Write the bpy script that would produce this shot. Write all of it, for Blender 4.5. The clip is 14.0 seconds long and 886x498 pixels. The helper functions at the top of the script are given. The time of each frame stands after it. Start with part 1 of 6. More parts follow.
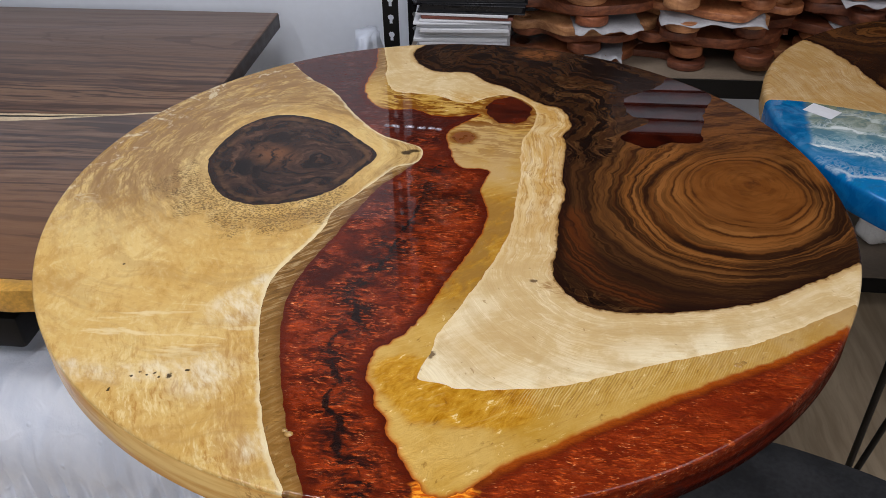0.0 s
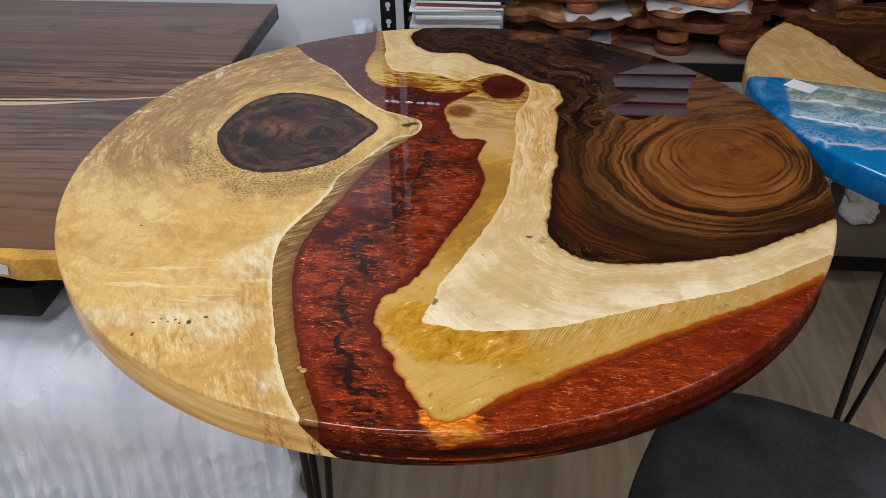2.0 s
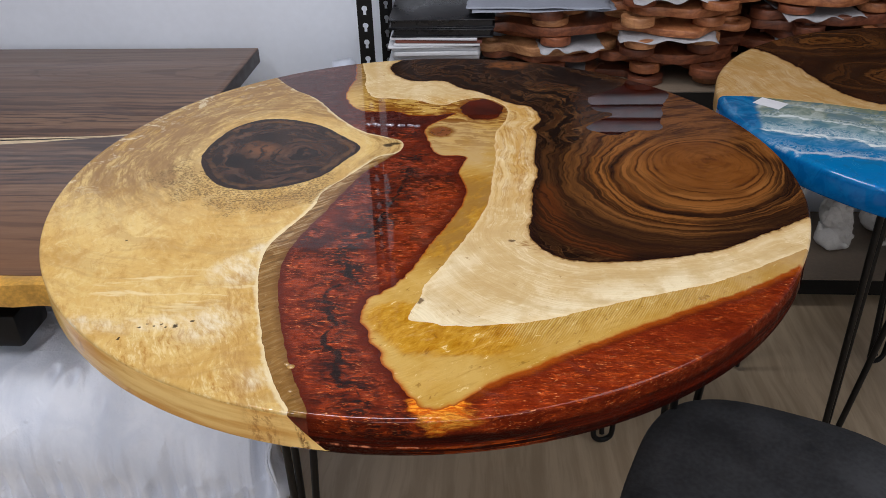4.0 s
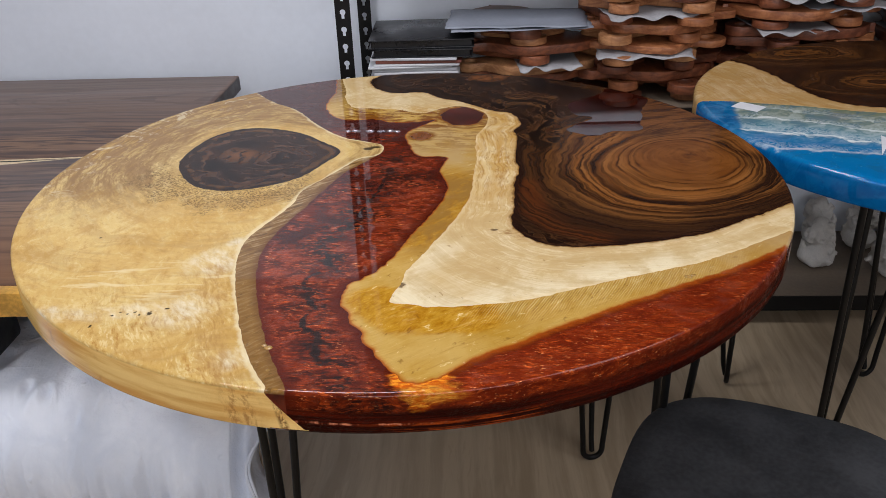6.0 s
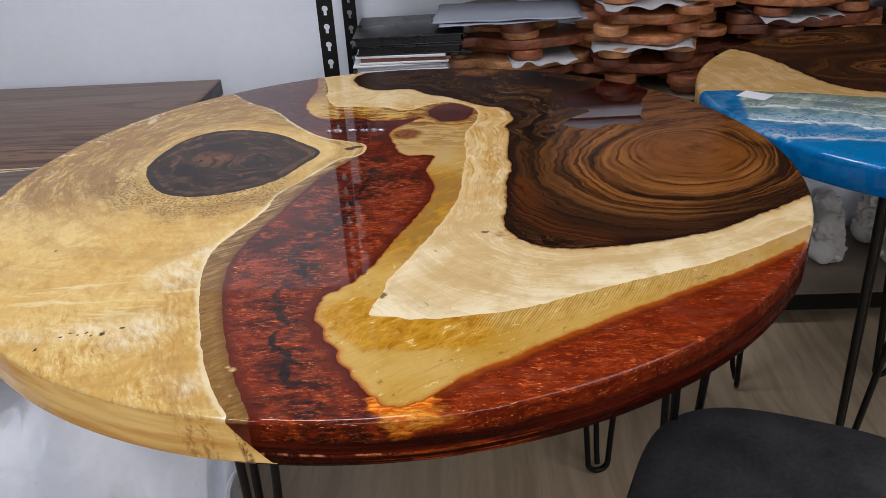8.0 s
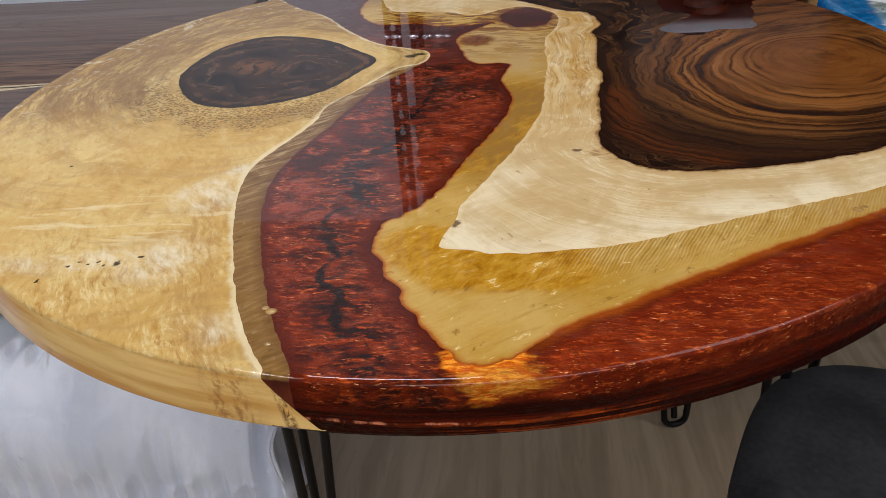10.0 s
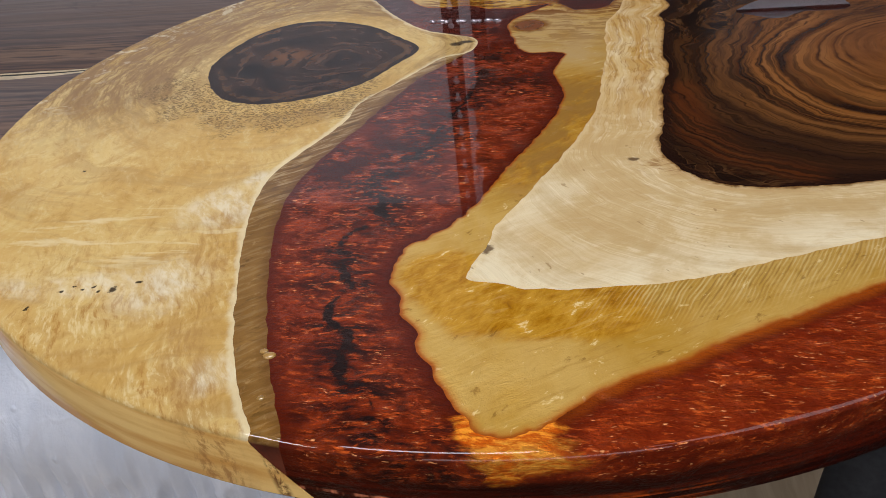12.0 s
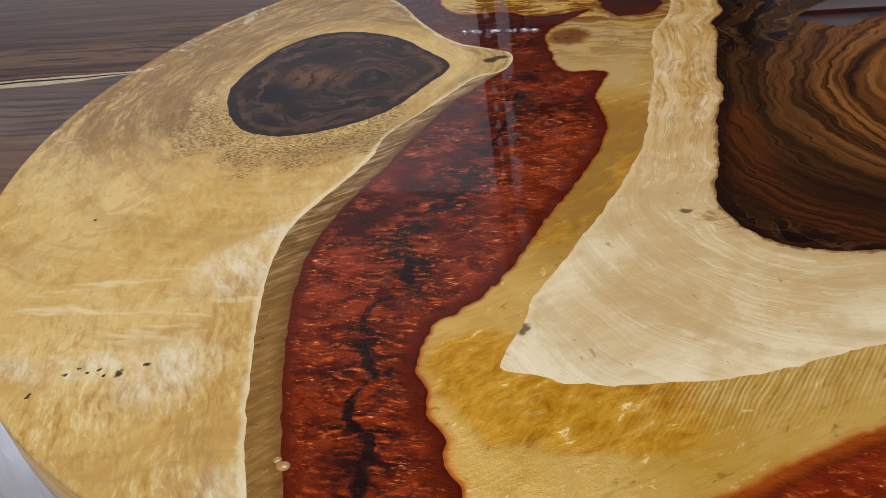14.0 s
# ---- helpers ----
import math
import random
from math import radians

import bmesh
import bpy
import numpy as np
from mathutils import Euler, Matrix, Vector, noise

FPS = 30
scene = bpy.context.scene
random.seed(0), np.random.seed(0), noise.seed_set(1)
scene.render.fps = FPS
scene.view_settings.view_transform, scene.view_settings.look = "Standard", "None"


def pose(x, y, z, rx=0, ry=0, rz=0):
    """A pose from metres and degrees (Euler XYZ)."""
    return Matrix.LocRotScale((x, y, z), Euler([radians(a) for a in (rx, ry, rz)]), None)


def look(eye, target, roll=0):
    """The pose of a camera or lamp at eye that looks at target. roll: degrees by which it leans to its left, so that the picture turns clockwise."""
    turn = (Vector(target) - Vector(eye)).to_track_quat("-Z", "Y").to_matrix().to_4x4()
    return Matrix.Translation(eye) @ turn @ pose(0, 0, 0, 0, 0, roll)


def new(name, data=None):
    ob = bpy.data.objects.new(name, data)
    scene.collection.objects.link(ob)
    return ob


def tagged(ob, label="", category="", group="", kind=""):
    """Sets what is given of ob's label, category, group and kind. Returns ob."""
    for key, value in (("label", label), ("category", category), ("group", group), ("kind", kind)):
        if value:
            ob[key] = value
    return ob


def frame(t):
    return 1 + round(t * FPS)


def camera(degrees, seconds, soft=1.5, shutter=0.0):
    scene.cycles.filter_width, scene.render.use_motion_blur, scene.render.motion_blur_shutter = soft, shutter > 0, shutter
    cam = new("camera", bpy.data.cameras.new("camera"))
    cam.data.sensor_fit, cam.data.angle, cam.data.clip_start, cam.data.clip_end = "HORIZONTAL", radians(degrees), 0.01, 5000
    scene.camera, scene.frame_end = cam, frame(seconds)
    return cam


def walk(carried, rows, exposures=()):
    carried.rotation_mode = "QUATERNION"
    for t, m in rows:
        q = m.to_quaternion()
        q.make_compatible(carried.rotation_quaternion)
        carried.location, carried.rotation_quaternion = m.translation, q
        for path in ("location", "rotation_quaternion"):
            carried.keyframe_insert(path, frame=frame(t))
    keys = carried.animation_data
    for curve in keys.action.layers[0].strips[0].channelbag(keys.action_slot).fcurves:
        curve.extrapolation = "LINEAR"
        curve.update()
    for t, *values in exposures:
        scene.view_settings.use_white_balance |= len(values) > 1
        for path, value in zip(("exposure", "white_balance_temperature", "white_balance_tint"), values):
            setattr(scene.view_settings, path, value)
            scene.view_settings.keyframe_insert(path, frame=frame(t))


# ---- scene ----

# ---- camera ----
cam = camera(55.96, 14.0, soft=0.7)
ROWS = [
    (0.0, 0.1151, -0.9663, 1.3422, 6.3555, -35.4214, 0.9507),
    (0.5, 0.1105, -0.9924, 1.3383, 6.1822, -35.5107, 0.9137),
    (1.0, 0.1103, -1.0151, 1.3348, 5.9718, -35.4416, 0.9533),
    (1.5, 0.1109, -1.0344, 1.3328, 5.7921, -35.2901, 0.9411),
    (2.0, 0.1125, -1.0487, 1.3293, 5.6417, -35.0492, 0.9847),
    (2.5, 0.1117, -1.0643, 1.3164, 5.3661, -34.6729, 1.2023),
    (3.0, 0.1111, -1.0795, 1.3093, 4.9561, -33.9131, 1.2623),
    (5.3, 0.1173, -1.1049, 1.2252, 2.6260, -27.8513, 1.8230),
    (5.5, 0.1175, -1.1069, 1.2185, 2.5409, -27.7860, 1.8260),
    (6.0, 0.1163, -1.1197, 1.2031, 2.4433, -27.3394, 1.9187),
    (6.5, 0.1190, -1.1211, 1.1974, 2.2689, -27.0052, 2.0033),
    (7.0, 0.1251, -1.1059, 1.1896, 1.9166, -26.7672, 2.6566),
    (7.5, 0.1291, -1.0786, 1.1778, 1.7380, -26.7700, 3.0753),
    (8.0, 0.1268, -1.0408, 1.1620, 1.8165, -27.0191, 3.1326),
    (8.5, 0.1176, -0.9937, 1.1467, 2.0601, -27.9861, 3.3066),
    (9.0, 0.0873, -0.9631, 1.1220, 3.3410, -28.7485, 3.9118),
    (9.2, 0.0753, -0.9499, 1.1113, 3.8542, -29.4306, 3.8096),
    (11.3, 0.1150, -0.8610, 1.0612, 7.6521, -32.0541, 5.1574),
    (11.5, 0.1159, -0.8497, 1.0629, 8.3553, -32.3081, 5.3831),
    (12.0, 0.1067, -0.8157, 1.0703, 9.7345, -32.8272, 5.8185),
    (12.5, 0.0871, -0.7855, 1.0671, 10.7387, -33.6631, 6.0686),
    (13.0, 0.0801, -0.7729, 1.0776, 11.2896, -34.2828, 6.4573),
    (13.5, 0.0870, -0.7501, 1.0878, 11.6061, -34.7487, 6.9344),
    (14.0, 0.1008, -0.7252, 1.1018, 11.6552, -35.2827, 7.9312),
]
walk(cam, [(t, pose(x, y, z, 90 + pitch, roll, yaw)) for t, x, y, z, yaw, pitch, roll in ROWS],
     exposures=[(0.0, -0.26), (3.0, -0.18), (5.3, -0.16), (7.5, -0.17), (9.0, -0.24), (11.3, -0.36), (14.0, -0.48)])

# ---- light ----
world = bpy.data.worlds.new("world")
scene.world = world
world.use_nodes = True
world.node_tree.nodes["Background"].inputs[0].default_value = (0.75, 0.85, 1.0, 1)
world.node_tree.nodes["Background"].inputs[1].default_value = 0.05


def area(name, at, target, sx, sy, watts, colour):
    d = bpy.data.lights.new(name, "AREA")
    d.shape, d.size, d.size_y, d.energy, d.color = "RECTANGLE", sx, sy, watts, colour
    ob = new(name, d)
    ob.matrix_world = look(at, target)
    return ob


# cool light from unseen panels on the ceiling and an added lamp behind the viewer
area("ceiling_panel", (-1.0, -1.1, 2.30), (-1.0, -1.1, 0), 0.12, 1.2, 19, (0.945, 0.95, 1.01))
area("ceiling_panel", (-0.3, 0.10, 2.30), (-0.3, 0.10, 0), 0.6, 0.5, 22, (0.945, 0.95, 1.01))
area("ceiling_panel", (1.7, -1.0, 2.30), (1.7, -1.0, 0), 1.7, 1.6, 33, (0.955, 0.95, 1.0))
# fill lamp added behind the viewer, no such source is known
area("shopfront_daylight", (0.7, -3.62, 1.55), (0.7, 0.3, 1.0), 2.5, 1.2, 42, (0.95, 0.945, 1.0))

# ---- materials ----
class Graph:
    """A small builder for node materials."""

    def __init__(self, name):
        self.m = bpy.data.materials.new(name)
        self.m.use_nodes = True
        self.t = self.m.node_tree
        self.b = self.t.nodes["Principled BSDF"]

    def put(self, socket, v):
        if isinstance(v, bpy.types.NodeSocket):
            self.t.links.new(v, socket)
        elif v is not None:
            socket.default_value = (*v, 1) if isinstance(v, tuple) and len(v) == 3 and socket.type == "RGBA" else v

    def coords(self, scale=(1, 1, 1), warp=0.0, wscale=6.0, rot=0.0):
        c = self.t.nodes.new("ShaderNodeTexCoord").outputs["Object"]
        if warp:
            n = self.noise(c, wscale, 2, out="Color")
            v = self.t.nodes.new("ShaderNodeVectorMath")
            v.operation = "MULTIPLY_ADD"
            self.put(v.inputs[0], n)
            v.inputs[1].default_value = (warp,) * 3
            self.put(v.inputs[2], c)
            c = v.outputs[0]
        if rot:
            v = self.t.nodes.new("ShaderNodeVectorRotate")
            v.rotation_type = "Z_AXIS"
            self.put(v.inputs["Vector"], c)
            v.inputs["Angle"].default_value = radians(rot)
            c = v.outputs[0]
        m = self.t.nodes.new("ShaderNodeMapping")
        self.put(m.inputs[0], c)
        m.inputs["Scale"].default_value = scale
        return m.outputs[0]

    def noise(self, vec, scale, detail=4, rough=0.55, out="Fac", dist=0.0):
        n = self.t.nodes.new("ShaderNodeTexNoise")
        self.put(n.inputs["Vector"], vec)
        n.inputs["Scale"].default_value, n.inputs["Detail"].default_value = scale, detail
        n.inputs["Roughness"].default_value, n.inputs["Distortion"].default_value = rough, dist
        return n.outputs[out]

    def noise1(self, w, scale, detail=3, rough=0.6):
        n = self.t.nodes.new("ShaderNodeTexNoise")
        n.noise_dimensions = "1D"
        self.put(n.inputs["W"], w)
        n.inputs["Scale"].default_value, n.inputs["Detail"].default_value, n.inputs["Roughness"].default_value = scale, detail, rough
        return n.outputs["Fac"]

    def voronoi(self, vec, scale, out="Distance", feature="F1"):
        n = self.t.nodes.new("ShaderNodeTexVoronoi")
        n.feature = feature
        self.put(n.inputs["Vector"], vec)
        n.inputs["Scale"].default_value = scale
        return n.outputs[out]

    def math(self, op, a, b=0.0, c=0.0):
        n = self.t.nodes.new("ShaderNodeMath")
        n.operation = op
        for i, v in enumerate((a, b, c)):
            self.put(n.inputs[i], v)
        return n.outputs[0]

    def ramp(self, f, *stops):
        n = self.t.nodes.new("ShaderNodeValToRGB")
        self.put(n.inputs[0], f)
        el = n.color_ramp.elements
        while len(el) < len(stops):
            el.new(0.5)
        for e, (p, c) in zip(el, stops):
            e.position, e.color = p, (c, c, c, 1) if isinstance(c, (int, float)) else (*c, 1)
        return n.outputs[0]

    def fit(self, f, a, b, c=0.0, d=1.0):
        n = self.t.nodes.new("ShaderNodeMapRange")
        n.interpolation_type = "SMOOTHSTEP"
        for i, v in enumerate((f, a, b, c, d)):
            self.put(n.inputs[i], v)
        return n.outputs[0]

    def mix(self, f, a, b, mode="MIX"):
        n = self.t.nodes.new("ShaderNodeMix")
        n.data_type, n.blend_type = "RGBA", mode
        self.put(n.inputs[0], f)
        self.put(n.inputs[6], a)
        self.put(n.inputs[7], b)
        return n.outputs[2]

    def attr(self, name):
        n = self.t.nodes.new("ShaderNodeAttribute")
        n.attribute_name = name
        return n.outputs["Fac"]

    def vec(self, x, y, z=0.0):
        n = self.t.nodes.new("ShaderNodeCombineXYZ")
        for i, v in enumerate((x, y, z)):
            self.put(n.inputs[i], v)
        return n.outputs[0]

    def place(self):
        n = self.t.nodes.new("ShaderNodeSeparateXYZ")
        self.put(n.inputs[0], self.t.nodes.new("ShaderNodeTexCoord").outputs["Object"])
        return n.outputs

    def spot(self, at, px, py, r, wob=None, squash=1.0):
        """A soft round spot on a top, its outline stirred by wob."""
        dx, dy = self.math("ADD", at[0], -px), self.math("MULTIPLY", self.math("ADD", at[1], -py), squash)
        d = self.math("SQRT", self.math("ADD", self.math("MULTIPLY", dx, dx), self.math("MULTIPLY", dy, dy)))
        if wob is not None:
            d = self.math("ADD", d, wob)
        return self.fit(d, r, r * 0.45)

    def random(self):
        return self.t.nodes.new("ShaderNodeObjectInfo").outputs["Random"]

    def bump(self, h, strength=0.3, distance=0.002):
        n = self.t.nodes.new("ShaderNodeBump")
        n.inputs["Strength"].default_value, n.inputs["Distance"].default_value = strength, distance
        self.put(n.inputs["Height"], h)
        self.put(self.b.inputs["Normal"], n.outputs[0])

    def done(self, colour, rough=0.5, metal=0.0, coat=0.0, coat_rough=0.02, spec=None):
        self.put(self.b.inputs["Base Color"], colour)
        self.put(self.b.inputs["Roughness"], rough)
        self.put(self.b.inputs["Metallic"], metal)
        self.put(self.b.inputs["Coat Weight"], coat)
        self.b.inputs["Coat Roughness"].default_value = coat_rough
        self.b.inputs["Coat IOR"].default_value = 1.37
        if isinstance(coat, float) and coat == GLOSS:
            spec = 0.0
        if spec is not None:
            self.b.inputs["Specular IOR Level"].default_value = spec
        return self.m


def plain(name, colour, rough=0.5, metal=0.0, var=0.12, scale=14.0, bump=0.1, coat=0.0, spec=None):
    g = Graph(name)
    c = g.coords()
    n, f = g.noise(c, scale, 5), g.noise(c, scale * 9, 3)
    k = g.fit(g.math("ADD", g.math("MULTIPLY", n, 0.6), g.math("MULTIPLY", f, 0.4)), 0.3, 0.7, 1 - var, 1 + var)
    col = g.mix(1.0, colour, k, "MULTIPLY")
    g.bump(f, bump, 0.001)
    return g.done(col, g.fit(n, 0.3, 0.7, max(rough - 0.08, 0.02), rough + 0.08), metal, coat, spec=spec)


GLOSS = 0.95
WOOD_GLOSS = 0.60


def heart_material(name="resin-coated heartwood"):
    g = Graph(name)
    c = g.coords()
    u = g.attr("ring")
    n = g.math("SUBTRACT", g.noise(c, 11, 4, 0.55), 0.5)
    n2 = g.math("SUBTRACT", g.noise(c, 42, 3, 0.6), 0.5)
    stir = g.math("ADD", g.math("MULTIPLY", n, g.fit(u, 0.15, 1.0, 0.06, 0.17)), g.math("MULTIPLY", n2, g.fit(u, 0.15, 1.0, 0.022, 0.06)))
    w = g.math("ADD", u, stir)
    ca, sa = g.attr("bear_x"), g.attr("bear_y")

    def rings(k, turn, detail=3, rough=0.55):
        return g.noise(g.vec(g.math("MULTIPLY", w, k), g.math("MULTIPLY", ca, turn), g.math("MULTIPLY", sa, turn)), 1.0, detail, rough)

    lines, fine, hair = rings(44, 0.9, 3, 0.6), rings(130, 2.2, 3, 0.6), rings(380, 6.0, 2)
    # the growth rings from the pith outwards
    disc, gold, tan = (0.140, 0.050, 0.0115), (0.195, 0.078, 0.0195), (0.245, 0.108, 0.0300)
    dark, deep = (0.040, 0.0140, 0.0055), (0.017, 0.0070, 0.0042)
    core = g.ramp(g.math("MULTIPLY", w, 0.8),
                  (0.0, (0.050, 0.019, 0.0075)), (0.018, (0.110, 0.038, 0.010)), (0.040, disc), (0.19, disc), (0.203, dark), (0.212, gold), (0.224, gold),
                  (0.231, dark), (0.240, gold), (0.272, tan), (0.281, dark), (0.291, gold), (0.345, tan), (0.366, (0.10, 0.036, 0.010)), (0.378, deep), (0.398, deep),
                  (0.412, gold), (0.440, tan), (0.450, dark), (0.462, gold), (0.500, (0.150, 0.062, 0.017)), (0.512, dark), (0.535, (0.170, 0.074, 0.022)),
                  (0.570, (0.055, 0.024, 0.009)), (0.595, (0.120, 0.052, 0.016)), (0.640, (0.024, 0.0110, 0.0062)), (0.680, (0.062, 0.027, 0.010)),
                  (0.725, (0.018, 0.0085, 0.0055)), (0.780, (0.040, 0.016, 0.007)), (0.830, (0.013, 0.0065, 0.0048)), (1.0, (0.0125, 0.0066, 0.0048)))
    busy = g.fit(u, 0.24, 0.62, 0.25, 1.0)
    calm = g.noise(g.coords((0.5, 1, 1), 0.1), 45, 5)
    core = g.mix(g.math("MULTIPLY", g.fit(u, 0.28, 0.20), g.fit(calm, 0.42, 0.62, 0, 0.5)), core, (0.205, 0.080, 0.019))
    core = g.mix(g.math("MULTIPLY", g.fit(u, 0.56, 0.40), g.fit(g.noise(c, 10, 3), 0.42, 0.62, 0.0, 0.60)), core, g.mix(g.fit(rings(26, 0.8, 3), 0.4, 0.6), (0.100, 0.036, 0.0095), (0.190, 0.076, 0.020)))
    core = g.mix(g.math("MULTIPLY", busy, g.fit(lines, 0.53, 0.38, 0, 0.90)), core, (0.022, 0.0105, 0.0055))
    core = g.mix(g.math("MULTIPLY", busy, g.math("MULTIPLY", g.fit(lines, 0.56, 0.70, 0, 0.38), g.fit(u, 0.95, 0.60))), core, (0.220, 0.098, 0.030))
    sweep_n = g.noise(g.coords((0.16, 1, 1), 0.05, 9, rot=-27), 60, 5, 0.62)
    core = g.mix(g.math("MULTIPLY", g.attr("calm"), 0.80), core, g.mix(g.fit(sweep_n, 0.36, 0.62), (0.048, 0.0185, 0.0075), (0.150, 0.060, 0.0170)))
    core = g.mix(g.math("MULTIPLY", g.attr("crotch"), g.fit(lines, 0.62, 0.42, 0.25, 0.9)), core, (0.024, 0.0105, 0.0055))
    core = g.mix(g.math("MULTIPLY", g.attr("umber"), g.fit(lines, 0.66, 0.46, 0.15, 0.85)), core, (0.020, 0.0095, 0.0055))
    core = g.mix(g.math("MULTIPLY", g.attr("rust"), g.fit(lines, 0.42, 0.60, 0.10, 0.65)), core, (0.105, 0.029, 0.0075))
    # wavy dark strands run along the pale edge, away from the rings
    al, ed = g.attr("along"), g.attr("edge")
    across = g.math("ADD", g.math("MULTIPLY", ed, 1.0), g.math("MULTIPLY", g.math("ADD", n, g.math("MULTIPLY", n2, 0.35)), 0.085))

    def strands(k, turn, detail=4, rough=0.62):
        return g.noise(g.vec(g.math("MULTIPLY", across, k), g.math("MULTIPLY", al, turn)), 1.0, detail, rough)

    wide, thin = strands(62, 6), strands(230, 18, 3)
    outer = g.mix(g.fit(wide, 0.40, 0.66), (0.0080, 0.0042, 0.0032), (0.043, 0.0185, 0.0080))
    pale = g.math("MULTIPLY", g.fit(g.math("ABSOLUTE", g.math("SUBTRACT", wide, 0.52)), 0.034, 0.006), g.fit(g.noise(c, 14, 4), 0.40, 0.58, 0.1, 0.85))
    outer = g.mix(g.math("MULTIPLY", pale, g.attr("strand")), outer, (0.165, 0.086, 0.0330))
    outer = g.mix(g.math("MULTIPLY", g.fit(thin, 0.54, 0.68, 0, 0.55), g.attr("strand")), outer, (0.115, 0.056, 0.0210))
    outer = g.mix(g.fit(thin, 0.46, 0.32, 0, 0.6), outer, (0.0075, 0.0045, 0.0038))
    outer = g.mix(g.math("MULTIPLY", g.attr("tawny"), g.fit(g.noise(g.coords((1, 1, 1), 0.06, 12), 55, 5, 0.65), 0.38, 0.56, 0.1, 0.95)), outer, (0.180, 0.070, 0.022))
    far = g.math("ADD", g.math("MULTIPLY", g.attr("arm"), 1.0), g.math("MULTIPLY", n, 0.7))
    col = g.mix(g.fit(far, 0.28, 0.72), core, outer)
    col = g.mix(g.fit(g.math("ADD", ed, g.math("MULTIPLY", g.math("ADD", n, n2), 0.014)), 0.014, 0.001, 0, 0.85), col, (0.014, 0.0060, 0.0045))
    col = g.mix(g.math("MULTIPLY", busy, g.fit(fine, 0.56, 0.74, 0, 0.22)), col, (0.170, 0.080, 0.028))
    col = g.mix(g.math("MULTIPLY", busy, g.fit(fine, 0.47, 0.32, 0, 0.60)), col, (0.012, 0.006, 0.004))
    col = g.mix(g.math("MULTIPLY", busy, g.fit(hair, 0.46, 0.32, 0, 0.35)), col, (0.010, 0.005, 0.004))
    return g.done(g.mix(1.0, col, (0.94, 0.83, 0.75), "MULTIPLY"), 0.35, 0, 0.34, 0.20, spec=0.0)


def knot_material(name="dark knot wood"):
    g = Graph(name)
    c = g.coords()
    x, y, _ = g.place()
    n = g.math("SUBTRACT", g.noise(c, 13, 3, 0.5), 0.5)
    e = g.math("ADD", g.attr("edge"), g.math("ADD", g.math("MULTIPLY", n, 0.026), g.math("MULTIPLY", g.math("SUBTRACT", g.noise(c, 90, 4, 0.6), 0.5), 0.010)))
    w = g.math("ADD", g.math("ADD", g.attr("ring"), g.math("MULTIPLY", n, 0.52)), g.math("MULTIPLY", g.math("SUBTRACT", g.noise(g.coords((0.5, 1, 1), 0.04, 12), 42, 5, 0.62), 0.5), 0.30))
    fuzz = g.math("ADD", w, g.math("MULTIPLY", g.math("SUBTRACT", g.noise(c, 120, 4), 0.5), 0.05))
    bands = g.noise1(fuzz, 6.0, 3)
    hair = g.noise(g.vec(g.math("MULTIPLY", fuzz, 26.0), g.math("MULTIPLY", x, 9.0), g.math("MULTIPLY", y, 9.0)), 1.0, 4, 0.65)
    col = g.mix(g.fit(bands, 0.28, 0.78), (0.0125, 0.0074, 0.0066), (0.070, 0.034, 0.0215))

    def spot(px, py, r):
        dx, dy = g.math("ADD", x, -px), g.math("ADD", y, -py)
        d = g.math("SQRT", g.math("ADD", g.math("MULTIPLY", dx, dx), g.math("MULTIPLY", dy, dy)))
        return g.fit(g.math("ADD", d, g.math("MULTIPLY", n, 0.06)), r, r * 0.25)

    col = g.mix(g.math("MULTIPLY", spot(-0.262, 0.078, 0.045), 0.8), col, (0.160, 0.066, 0.028))
    col = g.mix(g.math("MULTIPLY", spot(-0.300, 0.036, 0.042), 0.9), col, (0.0065, 0.0048, 0.0048))
    strokes = g.noise(g.vec(g.math("MULTIPLY", fuzz, 9.0), g.math("MULTIPLY", x, 14.0), g.math("MULTIPLY", y, 14.0)), 1.0, 5, 0.62)
    col = g.mix(g.fit(strokes, 0.50, 0.60, 0, 0.88), col, (0.0080, 0.0052, 0.0050))
    col = g.mix(g.fit(strokes, 0.45, 0.33, 0, 0.60), col, (0.135, 0.066, 0.038))
    line = g.fit(g.math("ABSOLUTE", g.math("SUBTRACT", g.noise1(fuzz, 5.0, 1), 0.5)), 0.05, 0.0)
    col = g.mix(g.math("MULTIPLY", line, g.fit(g.noise(c, 26, 3), 0.48, 0.64, 0, 0.30)), col, (0.130, 0.072, 0.042))
    col = g.mix(g.fit(hair, 0.52, 0.74, 0, 0.28), col, (0.090, 0.047, 0.029))
    col = g.mix(g.fit(hair, 0.46, 0.32, 0, 0.45), col, (0.006, 0.0045, 0.0045))
    band = g.math("MULTIPLY", g.fit(e, 0.007, 0.011), g.fit(e, 0.021, 0.015))
    col = g.mix(g.math("MULTIPLY", band, g.fit(g.noise(c, 34, 4), 0.36, 0.62, 0.05, 0.75)), col, (0.115, 0.057, 0.026))
    col = g.mix(g.fit(e, 0.008, 0.002, 0, 0.75), col, (0.020, 0.0100, 0.0070))
    return g.done(col, 0.35, 0, WOOD_GLOSS, 0.10, spec=0.0)


